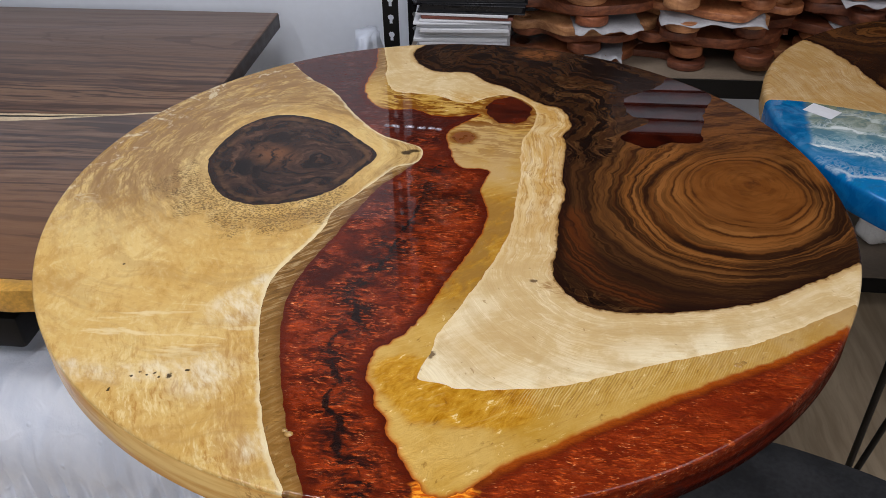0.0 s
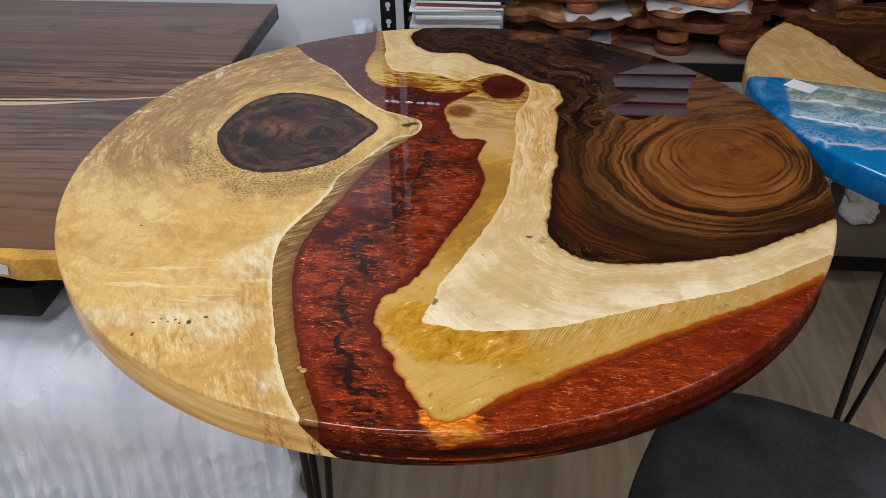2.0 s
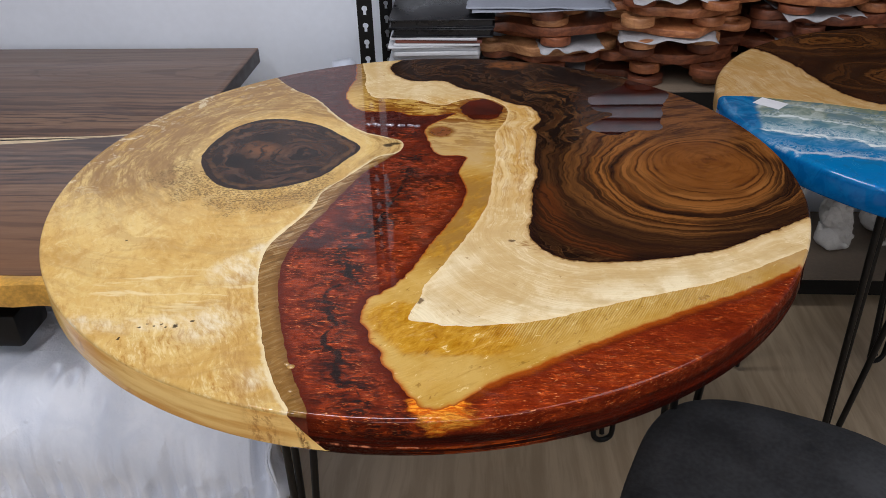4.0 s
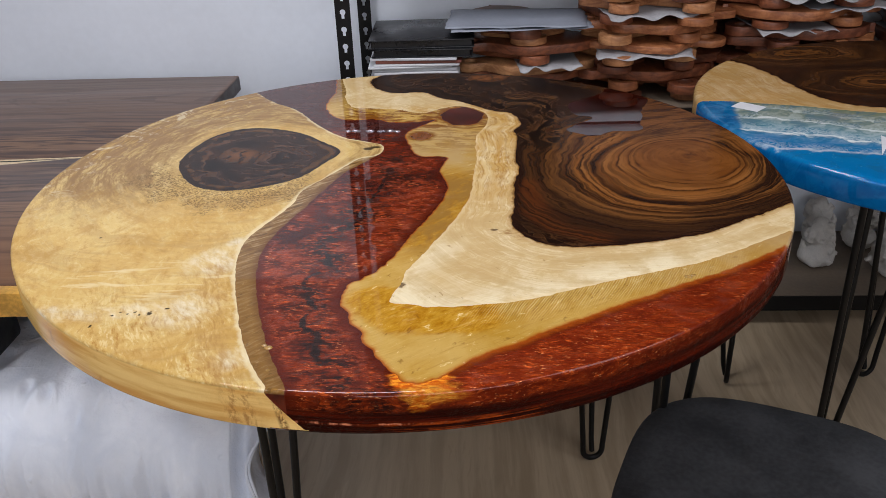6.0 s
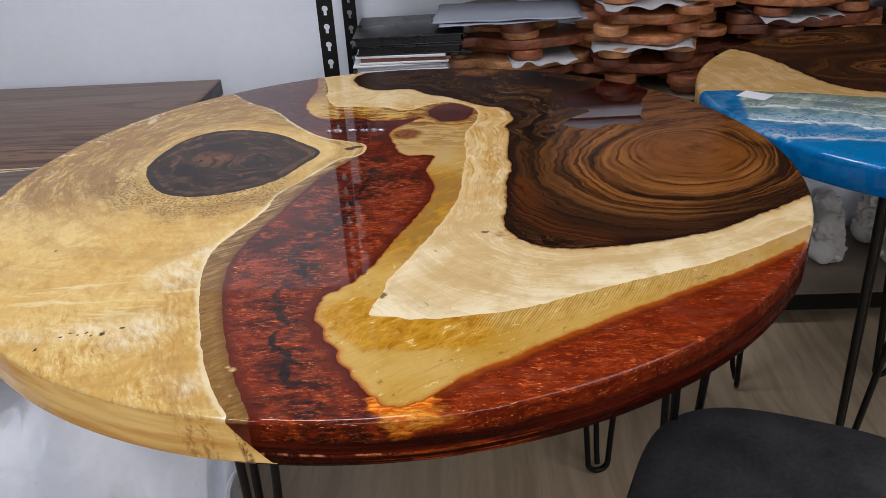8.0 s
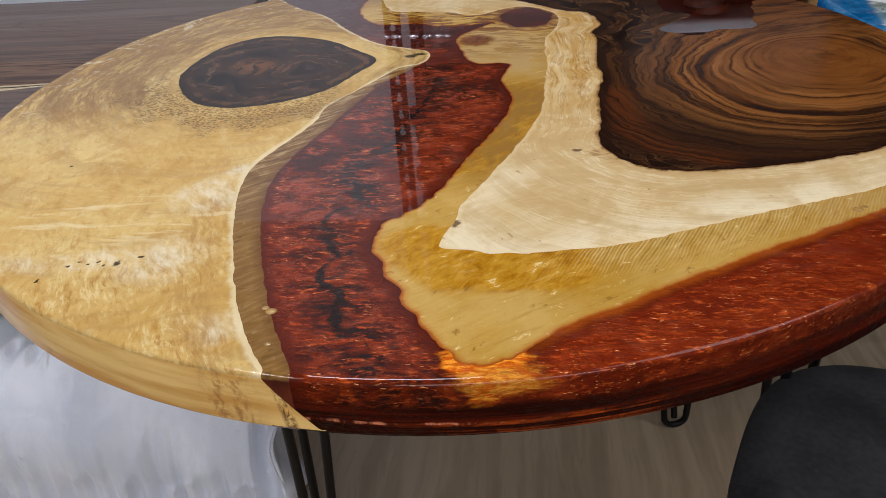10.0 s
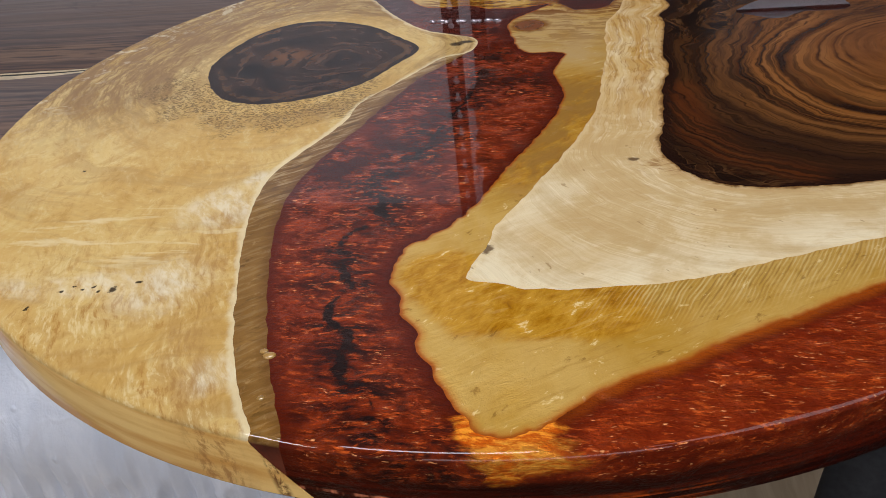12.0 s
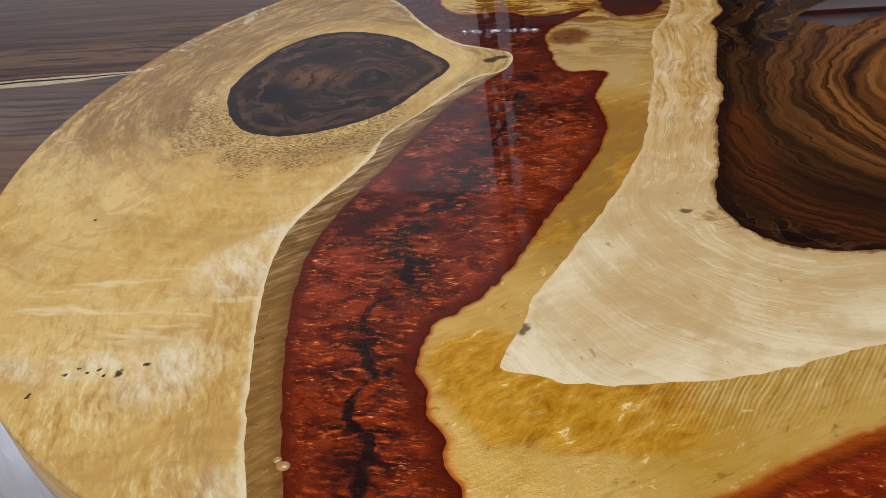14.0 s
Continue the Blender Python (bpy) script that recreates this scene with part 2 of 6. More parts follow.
def sap_material(name="golden sapwood"):
    g = Graph(name)
    c = g.coords()
    big = g.noise(g.coords((1, 1, 1), 0.1, 4), 6, 5)
    mid = g.noise(g.coords((1.2, 0.7, 1), 0.05, 8), 22, 5, 0.6)
    stroke = g.noise(g.coords((1, 0.22, 1), 0.02, 14, rot=-24), 210, 5, 0.65)
    flowing = g.noise(g.vec(g.math("ADD", g.math("MULTIPLY", g.attr("dk"), 130), g.math("MULTIPLY", g.noise(c, 13, 3, 0.5), 4.5)), g.math("MULTIPLY", g.attr("kx"), 2.0), g.math("MULTIPLY", g.attr("ky"), 2.0)), 1.0, 6, 0.66)
    threads = g.noise(g.vec(g.math("ADD", g.math("MULTIPLY", g.attr("dk"), 420), g.math("MULTIPLY", g.noise(c, 13, 3, 0.5), 14.0)), g.math("MULTIPLY", g.attr("kx"), 12), g.math("MULTIPLY", g.attr("ky"), 12)), 1.0, 3, 0.6)
    col = g.mix(g.fit(big, 0.32, 0.68), (0.580, 0.345, 0.098), (0.690, 0.470, 0.180))
    col = g.mix(g.fit(mid, 0.52, 0.70, 0, 0.42), col, (0.46, 0.240, 0.052))
    col = g.mix(g.fit(mid, 0.46, 0.30, 0, 0.40), col, (0.70, 0.515, 0.215))
    fur = g.noise(g.coords((1.2, 0.55, 1), 0.06, 16, rot=-20), 75, 8, 0.72)
    col = g.mix(g.math("MULTIPLY", g.fit(fur, 0.52, 0.66, 0, 0.46), g.fit(g.attr("flow"), 0, 1, 1, 0.3)), col, (0.42, 0.215, 0.050))
    col = g.mix(g.math("MULTIPLY", g.fit(fur, 0.48, 0.34, 0, 0.42), g.fit(g.attr("flow"), 0, 1, 1, 0.3)), col, (0.76, 0.575, 0.275))
    flow = g.math("MULTIPLY", g.attr("flow"), g.fit(g.attr("dk"), 0.006, 0.050, 0.22, 1.0))
    drift = g.noise(g.vec(g.math("ADD", g.math("MULTIPLY", g.attr("dk"), 44), g.math("MULTIPLY", g.noise(c, 8, 3, 0.5), 3.6)), g.math("MULTIPLY", g.attr("kx"), 1.5), g.math("MULTIPLY", g.attr("ky"), 1.5)), 1.0, 7, 0.64)
    col = g.mix(g.math("MULTIPLY", g.fit(flow, 0, 1, 0.35, 1.0), g.fit(drift, 0.47, 0.62, 0, 0.80)), col, (0.310, 0.172, 0.062))
    col = g.mix(g.math("MULTIPLY", g.fit(flow, 0, 1, 0.5, 1.0), g.fit(drift, 0.44, 0.30, 0, 0.70)), col, (0.76, 0.575, 0.270))
    col = g.mix(g.math("MULTIPLY", flow, g.fit(flowing, 0.48, 0.64, 0, 0.85)), col, (0.31, 0.170, 0.056))
    col = g.mix(g.math("MULTIPLY", flow, g.fit(flowing, 0.46, 0.30, 0, 0.55)), col, (0.70, 0.52, 0.225))
    col = g.mix(g.math("MULTIPLY", flow, g.fit(threads, 0.51, 0.64, 0, 0.60)), col, (0.27, 0.150, 0.052))
    low = g.math("SUBTRACT", 1.0, flow)
    zone = g.math("MULTIPLY", g.math("MULTIPLY", low, g.attr("rough")), g.fit(g.noise(c, 13, 3), 0.38, 0.60, 0.15, 1))
    col = g.mix(g.math("MULTIPLY", g.fit(stroke, 0.52, 0.64, 0, 0.75), zone), col, (0.40, 0.185, 0.040))
    col = g.mix(g.math("MULTIPLY", g.fit(stroke, 0.47, 0.34, 0, 0.50), zone), col, (0.84, 0.67, 0.36))
    fans = g.noise(g.vec(g.math("ADD", g.math("MULTIPLY", g.attr("dk"), 30), g.math("MULTIPLY", mid, 3.0)), g.math("MULTIPLY", g.attr("kx"), 9.0), g.math("MULTIPLY", g.attr("ky"), 9.0)), 1.0, 6, 0.66)
    col = g.mix(g.math("MULTIPLY", g.fit(fans, 0.52, 0.66, 0, 0.5), g.fit(g.attr("dk"), 0.06, 0.12)), col, (0.46, 0.25, 0.066))
    col = g.mix(g.math("MULTIPLY", flow, 0.75), col, g.mix(1.0, col, (0.80, 0.79, 0.84), "MULTIPLY"))
    patch = g.noise(g.coords((1, 0.7, 1), 0.05, 10), 26, 6, 0.65)
    streaky = g.noise(g.coords((0.16, 1, 1), 0.03, 9), 70, 4, 0.6)
    white = g.fit(g.math("ADD", g.attr("white"), g.math("MULTIPLY", g.math("SUBTRACT", patch, 0.5), 1.1)), 0.10, 1.05)
    white = g.math("MULTIPLY", white, g.fit(stroke, 0.66, 0.46, 0.6, 1))
    white = g.math("MULTIPLY", white, g.fit(g.noise(g.coords((1, 0.25, 1), 0.04, 12, rot=-38), 90, 5, 0.66), 0.40, 0.60, 0.25, 1.0))
    col = g.mix(g.math("MULTIPLY", white, 0.60), col, (0.84, 0.76, 0.57))
    wisps = g.math("MULTIPLY", g.attr("wisps"), g.fit(streaky, 0.55, 0.68, 0, 0.6))
    col = g.mix(wisps, col, (0.78, 0.63, 0.36))
    brown = g.math("MULTIPLY", g.attr("brown"), g.fit(g.math("ADD", g.math("MULTIPLY", patch, 0.5), g.math("MULTIPLY", stroke, 0.5)), 0.44, 0.60, 0.10, 0.75))
    col = g.mix(brown, col, (0.42, 0.225, 0.072))
    col = g.mix(g.fit(g.math("ADD", g.attr("edge"), g.math("MULTIPLY", g.math("SUBTRACT", patch, 0.5), 0.02)), 0.006, 0.0010, 0, 0.62), col, (0.80, 0.67, 0.42))
    rot_n = g.noise(g.coords((1, 1, 1), 0.08, 14), 38, 6, 0.7)
    wx, wy, _ = g.place()
    rad = g.math("SQRT", g.math("ADD", g.math("MULTIPLY", wx, wx), g.math("MULTIPLY", wy, wy)))
    along_rim = g.noise(g.vec(g.math("ADD", g.math("MULTIPLY", rad, 110), g.math("MULTIPLY", rot_n, 3.0)), g.math("MULTIPLY", g.math("ARCTAN2", wy, g.math("MULTIPLY", wx, -1.0)), 7.0)), 1.0, 6, 0.68)
    weather = g.math("MULTIPLY", g.attr("grey"), g.fit(g.math("ADD", g.math("MULTIPLY", along_rim, 0.65), g.math("MULTIPLY", rot_n, 0.35)), 0.42, 0.54))
    col = g.mix(g.math("MULTIPLY", weather, 0.95), col, (0.27, 0.150, 0.064))
    col = g.mix(g.math("MULTIPLY", g.fit(rad, 0.44, 0.51), g.math("MULTIPLY", g.attr("grey"), g.fit(rot_n, 0.55, 0.64, 0, 0.6))), col, (0.80, 0.66, 0.42))
    grain = g.noise(g.coords((0.50, 1, 1), 0.014, 40, rot=-8), 520, 4, 0.62)
    where = g.math("ADD", g.attr("speck"), g.math("MULTIPLY", g.math("SUBTRACT", g.noise(g.coords((1, 1, 1), 0.03, 14), 30, 5, 0.65), 0.5), 2.4))
    speck = g.math("MULTIPLY", g.fit(where, 0.30, 0.80), g.fit(grain, 0.49, 0.54))
    speck = g.math("MULTIPLY", speck, g.fit(g.attr("speck"), 0.05, 0.25))
    col = g.mix(g.math("MULTIPLY", speck, 0.75), col, (0.105, 0.062, 0.025))
    at = g.place()
    stir = g.math("MULTIPLY", g.math("SUBTRACT", g.noise(c, 330, 3), 0.5), 0.006)
    for px, py, r, q in ((-0.224, -0.376, 0.0034, 1.6), (-0.240, -0.385, 0.0036, 0.7), (-0.294, -0.41, 0.0022, 0.7), (-0.368, -0.204, 0.0024, 1), (-0.256, -0.383, 0.002, 1), (-0.264, -0.386, 0.0022, 1.4),
                         (-0.272, -0.383, 0.0018, 1), (-0.279, -0.389, 0.0026, 1.3), (-0.250, -0.388, 0.0016, 1), (-0.067, 0.0975, 0.0110, 1.3), (-0.057, 0.1040, 0.0120, 2.0)):
        col = g.mix(g.math("MULTIPLY", g.spot(at, px, py, r, stir, q), 0.92), col, (0.026, 0.014, 0.008))
    col = g.mix(1.0, col, (0.95, 0.985, 1.0), "MULTIPLY")
    # side grain, its colour lifted to stand in for light on the rim
    side = g.math("SUBTRACT", 1.0, g.attr("top"))
    grain2 = g.noise(g.coords((1.3, 1.3, 13), 0.015, 6), 5, 4, 0.55)
    sidecol = g.mix(g.fit(grain2, 0.36, 0.64), (0.66, 0.340, 0.080), (0.88, 0.600, 0.215))
    sidecol = g.mix(g.fit(g.noise(g.coords(), 26, 5), 0.62, 0.74, 0, 0.4), sidecol, (0.30, 0.135, 0.036))
    x, y, z = g.place()
    mottle = g.noise(g.coords((1, 1, 0.6), 0.03, 24), 150, 5, 0.72)
    front = g.fit(y, -0.49, -0.505)
    first = g.math("MULTIPLY", g.fit(g.math("ABSOLUTE", g.math("ADD", x, 0.113)), 0.026, 0.006), g.fit(mottle, 0.44, 0.62, 0, 0.75))
    second = g.math("MULTIPLY", g.fit(g.math("ABSOLUTE", g.math("ADD", g.math("ADD", x, 0.0793), g.math("MULTIPLY", z, 0.19))), 0.0060, 0.0015), g.fit(mottle, 0.40, 0.56, 0, 0.9))
    sidecol = g.mix(g.math("MULTIPLY", first, front), sidecol, (0.40, 0.175, 0.045))
    sidecol = g.mix(g.math("MULTIPLY", second, front), sidecol, (0.130, 0.042, 0.012))
    col = g.mix(side, col, sidecol)
    g.bump(g.math("ADD", fur, stroke), 0.35, 0.002)
    return g.done(col, 0.4, 0, WOOD_GLOSS, 0.10, spec=0.0)


def cream_material(name="pale cream sapwood", tone=1.0, marks=True):
    g = Graph(name)
    c = g.coords()
    e = g.math("ADD", g.attr("heart"), g.math("MULTIPLY", g.math("ADD", g.math("MULTIPLY", g.math("SUBTRACT", g.noise(c, 9, 2, 0.5), 0.5), 0.8), g.math("MULTIPLY", g.math("SUBTRACT", g.noise(c, 26, 3, 0.55), 0.5), 0.22)), 0.040))
    al = g.attr("along")
    lines = g.noise(g.vec(g.math("MULTIPLY", e, 230), g.math("MULTIPLY", al, 7)), 1.0, 5, 0.68)
    hair = g.noise(g.vec(g.math("MULTIPLY", e, 620), g.math("MULTIPLY", al, 30)), 1.0, 3, 0.6)
    up = g.attr("warm")
    col = g.mix(up, (0.560, 0.405, 0.200), (0.530, 0.33, 0.105))
    streng = g.fit(up, 0.0, 1.0, 0.10, 1.0)
    col = g.mix(g.math("MULTIPLY", g.fit(lines, 0.50, 0.64), streng), col, (0.36, 0.185, 0.046))
    col = g.mix(g.math("MULTIPLY", g.fit(lines, 0.46, 0.32, 0, 0.55), g.fit(up, 0, 1, 0.15, 1)), col, (0.68, 0.53, 0.295))
    cloud = g.noise(g.coords((1, 1, 1), 0.12), 24, 6, 0.65)
    col = g.mix(g.fit(cloud, 0.46, 0.66, 0, 0.45), col, (0.72, 0.60, 0.39))
    col = g.mix(g.fit(cloud, 0.48, 0.32, 0, 0.40), col, (0.50, 0.35, 0.165))
    brush = g.noise(g.coords((0.3, 1, 1), 0.05, 8, rot=-14), 110, 5, 0.66)
    col = g.mix(g.math("MULTIPLY", g.fit(up, 0.7, 0.1), g.fit(brush, 0.54, 0.68, 0, 0.22)), col, (0.45, 0.31, 0.140))
    col = g.mix(g.math("MULTIPLY", g.fit(up, 0.7, 0.1), g.fit(brush, 0.46, 0.32, 0, 0.22)), col, (0.76, 0.66, 0.46))
    col = g.mix(g.math("MULTIPLY", g.attr("bleach"), g.fit(cloud, 0.36, 0.60, 0.25, 0.85)), col, (0.80, 0.71, 0.51))
    wide = g.noise(g.vec(g.math("MULTIPLY", e, 55), g.math("MULTIPLY", al, 5)), 1.0, 4, 0.6)
    col = g.mix(g.math("MULTIPLY", up, g.fit(wide, 0.48, 0.62, 0, 0.75)), col, (0.48, 0.265, 0.066))
    col = g.mix(g.math("MULTIPLY", up, g.fit(wide, 0.44, 0.32, 0, 0.60)), col, (0.72, 0.57, 0.32))
    soft = g.noise(g.vec(g.math("MULTIPLY", e, 42), g.math("MULTIPLY", al, 3)), 1.0, 5, 0.66)
    col = g.mix(g.math("MULTIPLY", g.fit(up, 0.9, 0.1), g.fit(soft, 0.50, 0.62, 0, 0.32)), col, (0.47, 0.32, 0.140))
    col = g.mix(g.math("MULTIPLY", g.fit(up, 0.9, 0.1), g.fit(soft, 0.46, 0.34, 0, 0.36)), col, (0.76, 0.65, 0.44))
    seam = g.math("ABSOLUTE", g.math("SUBTRACT", soft, 0.5))
    col = g.mix(g.math("MULTIPLY", g.fit(seam, 0.018, 0.003, 0, 0.45), g.fit(cloud, 0.40, 0.58)), col, (0.80, 0.69, 0.47))
    thin = g.math("ABSOLUTE", g.math("SUBTRACT", g.noise(g.vec(g.math("MULTIPLY", e, 95), g.math("MULTIPLY", al, 9)), 1.0, 4, 0.62), 0.5))
    col = g.mix(g.math("MULTIPLY", g.fit(up, 0, 1, 0.06, 1), g.fit(thin, 0.016, 0.003, 0, 0.7)), col, (0.30, 0.150, 0.042))
    col = g.mix(g.math("MULTIPLY", g.fit(hair, 0.52, 0.70, 0, 0.40), g.fit(up, 0, 1, 0.35, 1)), col, (0.42, 0.25, 0.085))
    col = g.mix(g.fit(g.noise(c, 7, 3), 0.5, 0.7, 0, 0.3), col, (0.60, 0.40, 0.16))
    col = g.mix(g.fit(g.attr("edge"), 0.006, 0.001, 0, 0.3), col, (0.80, 0.66, 0.41))
    frayed = g.math("ADD", g.attr("heart"), g.math("MULTIPLY", g.math("SUBTRACT", g.noise(g.coords((1, 1, 1), 0.02, 30), 120, 5, 0.7), 0.5), 0.012))
    col = g.mix(g.fit(frayed, 0.0035, 0.0, 0, 0.9), col, (0.075, 0.030, 0.010))
    col = g.mix(g.fit(g.attr("heart"), 0.012, 0.0, 0, 0.35), col, (0.34, 0.17, 0.048))
    stain = g.math("MULTIPLY", g.attr("stain"), g.fit(g.noise(g.coords((0.6, 1.3, 1), 0.04, 20), 160, 4, 0.65), 0.46, 0.62, 0, 0.7))
    col = g.mix(stain, col, (0.26, 0.125, 0.040))
    if marks:
        tick = g.noise(g.coords((1, 0.35, 1), 0.01, 30, rot=-35), 190, 2, 0.5)
        col = g.mix(g.math("MULTIPLY", g.fit(tick, 0.70, 0.75, 0, 0.6), g.fit(up, 0.6, 0.2)), col, (0.30, 0.19, 0.085))
        at = g.place()
        stir = g.math("MULTIPLY", g.math("SUBTRACT", g.noise(c, 300, 3), 0.5), 0.006)
        for px, py, r, q in ((0.125, -0.194, 0.0062, 1.5), (0.0215, -0.329, 0.0060, 0.8)):
            col = g.mix(g.math("MULTIPLY", g.spot(at, px, py, r, stir, q), 0.85), col, (0.085, 0.042, 0.018))
    g.bump(g.math("ADD", hair, g.math("MULTIPLY", lines, 2.0)), 0.35, 0.002)
    col = g.mix(1.0, col, (1.0, 0.98, 0.93), "MULTIPLY")
    if tone != 1.0:
        col = g.mix(1.0, col, (tone, tone * 0.92, tone * 0.85), "MULTIPLY")
    return g.done(col, 0.4, 0, WOOD_GLOSS, 0.10, spec=0.0)


def slope_material(name="amber wood under clear resin"):
    g = Graph(name)
    c = g.coords()
    big = g.noise(g.coords((1, 1, 1), 0.12, 6), 9, 6, 0.62)
    fleck = g.noise(g.coords((0.50, 1.1, 1), 0.025, 24, rot=-52), 105, 5, 0.68)
    sx = g.t.nodes.new("ShaderNodeSeparateXYZ")
    g.put(sx.inputs[0], g.coords((1, 1, 1), 0.010, 14, rot=24))
    hatch = g.math("ADD", g.math("MULTIPLY", g.math("SINE", g.math("MULTIPLY", sx.outputs[0], 2500)), 0.13), g.noise(g.coords((1, 0.07, 1), 0.010, 16, rot=24), 330, 4, 0.66))
    scrape = g.noise(g.coords((1, 0.09, 1), 0.02, 10, rot=58), 260, 3, 0.6)
    col = g.mix(g.fit(big, 0.34, 0.66), (0.470, 0.255, 0.032), (0.590, 0.375, 0.100))
    deep = g.fit(g.math("ADD", g.attr("deep"), g.math("MULTIPLY", g.math("SUBTRACT", g.noise(g.coords((1, 0.35, 1), 0.03, 14, rot=58), 45, 6, 0.68), 0.5), 1.0)), 0.28, 0.75)
    col = g.mix(deep, col, g.mix(g.fit(fleck, 0.36, 0.62), (0.390, 0.165, 0.0070), (0.56, 0.290, 0.026)))
    col = g.mix(g.fit(scrape, 0.55, 0.68, 0, 0.20), col, (0.72, 0.50, 0.17))
    col = g.mix(g.fit(scrape, 0.45, 0.32, 0, 0.25), col, (0.29, 0.130, 0.013))
    st = g.attr("stri")
    col = g.mix(g.math("MULTIPLY", st, g.fit(hatch, 0.50, 0.72, 0, 0.45)), col, (0.80, 0.62, 0.29))
    col = g.mix(g.math("MULTIPLY", st, g.fit(hatch, 0.44, 0.28, 0, 0.52)), col, (0.26, 0.130, 0.028))
    # pale glints painted on the gouged wood, with dark flecks between
    col = g.mix(g.fit(fleck, 0.61, 0.70, 0, 0.8), col, (0.88, 0.68, 0.32))
    col = g.mix(g.fit(fleck, 0.39, 0.29, 0, 0.6), col, (0.19, 0.08, 0.010))
    col = g.mix(g.math("MULTIPLY", g.attr("tan"), g.fit(g.noise(g.coords((1, 0.5, 1), 0.05, 12, rot=30), 26, 6, 0.68), 0.40, 0.56, 0.3, 0.92)), col, (0.31, 0.160, 0.034))
    col = g.mix(g.math("MULTIPLY", g.attr("beige"), g.fit(big, 0.38, 0.60, 0.25, 0.85)), col, (0.50, 0.33, 0.140))
    fan = g.noise(g.coords((0.16, 1, 1), 0.035, 16, rot=6), 120, 4, 0.62)
    col = g.mix(g.math("MULTIPLY", g.attr("fan"), g.fit(fan, 0.44, 0.56, 0, 0.95)), col, (0.185, 0.055, 0.005))
    col = g.mix(g.math("MULTIPLY", g.attr("fan"), g.fit(fan, 0.44, 0.34, 0, 0.7)), col, (0.66, 0.42, 0.12))
    ring = g.math("ADD", g.attr("pocket"), g.math("MULTIPLY", g.math("SUBTRACT", g.noise(c, 120, 4), 0.5), 0.014))
    col = g.mix(g.fit(ring, 0.012, 0.0, 0, 0.85), col, (0.20, 0.062, 0.007))
    dull_n = g.noise(g.coords((1, 0.3, 1), 0.03, 16, rot=62), 170, 4, 0.6)
    dullcol = g.mix(g.fit(g.noise(c, 12, 4, 0.6), 0.36, 0.64), (0.185, 0.086, 0.0190), (0.255, 0.130, 0.0340))
    dullcol = g.mix(g.fit(dull_n, 0.48, 0.30, 0, 0.60), dullcol, (0.105, 0.050, 0.012))
    dullcol = g.mix(g.fit(fleck, 0.58, 0.70, 0, 0.6), dullcol, (0.37, 0.215, 0.078))
    dullcol = g.mix(g.fit(fleck, 0.42, 0.30, 0, 0.6), dullcol, (0.085, 0.038, 0.010))
    _, hy, _ = g.place()
    ribs = g.noise(g.coords((0.14, 1, 1), 0.014, 20, rot=-38), 230, 3, 0.55)
    upper = g.fit(hy, -0.33, -0.20, 0.25, 1.0)
    dullcol = g.mix(g.math("MULTIPLY", upper, g.fit(ribs, 0.51, 0.62, 0, 0.8)), dullcol, (0.42, 0.29, 0.135))
    dullcol = g.mix(g.math("MULTIPLY", upper, g.fit(ribs, 0.48, 0.36, 0, 0.8)), dullcol, (0.085, 0.043, 0.014))
    dullcol = g.mix(g.fit(g.attr("red"), 0.014, 0.004, 0, 0.55), dullcol, (0.105, 0.034, 0.008))
    col = g.mix(g.attr("dull"), col, dullcol)
    thin = g.math("ADD", g.attr("red"), g.math("MULTIPLY", g.math("SUBTRACT", g.noise(c, 110, 3), 0.5), 0.003))
    col = g.mix(g.math("MULTIPLY", g.fit(thin, 0.0075, 0.001, 0, 0.55), g.math("MULTIPLY", g.fit(g.attr("dull"), 0.5, 0.1), g.fit(hy, -0.30, -0.40))), col, (0.46, 0.135, 0.010))
    col = g.mix(g.fit(thin, 0.0035, 0.0, 0, 0.85), col, (0.32, 0.056, 0.005))
    g.bump(g.math("ADD", fleck, g.math("MULTIPLY", g.math("MULTIPLY", hatch, st), 1.2)), 0.50, 0.0028)
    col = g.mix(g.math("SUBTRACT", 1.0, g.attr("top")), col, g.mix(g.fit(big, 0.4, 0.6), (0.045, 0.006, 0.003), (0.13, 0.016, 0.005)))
    return g.done(col, 0.27, 0.12, GLOSS, spec=0.0)


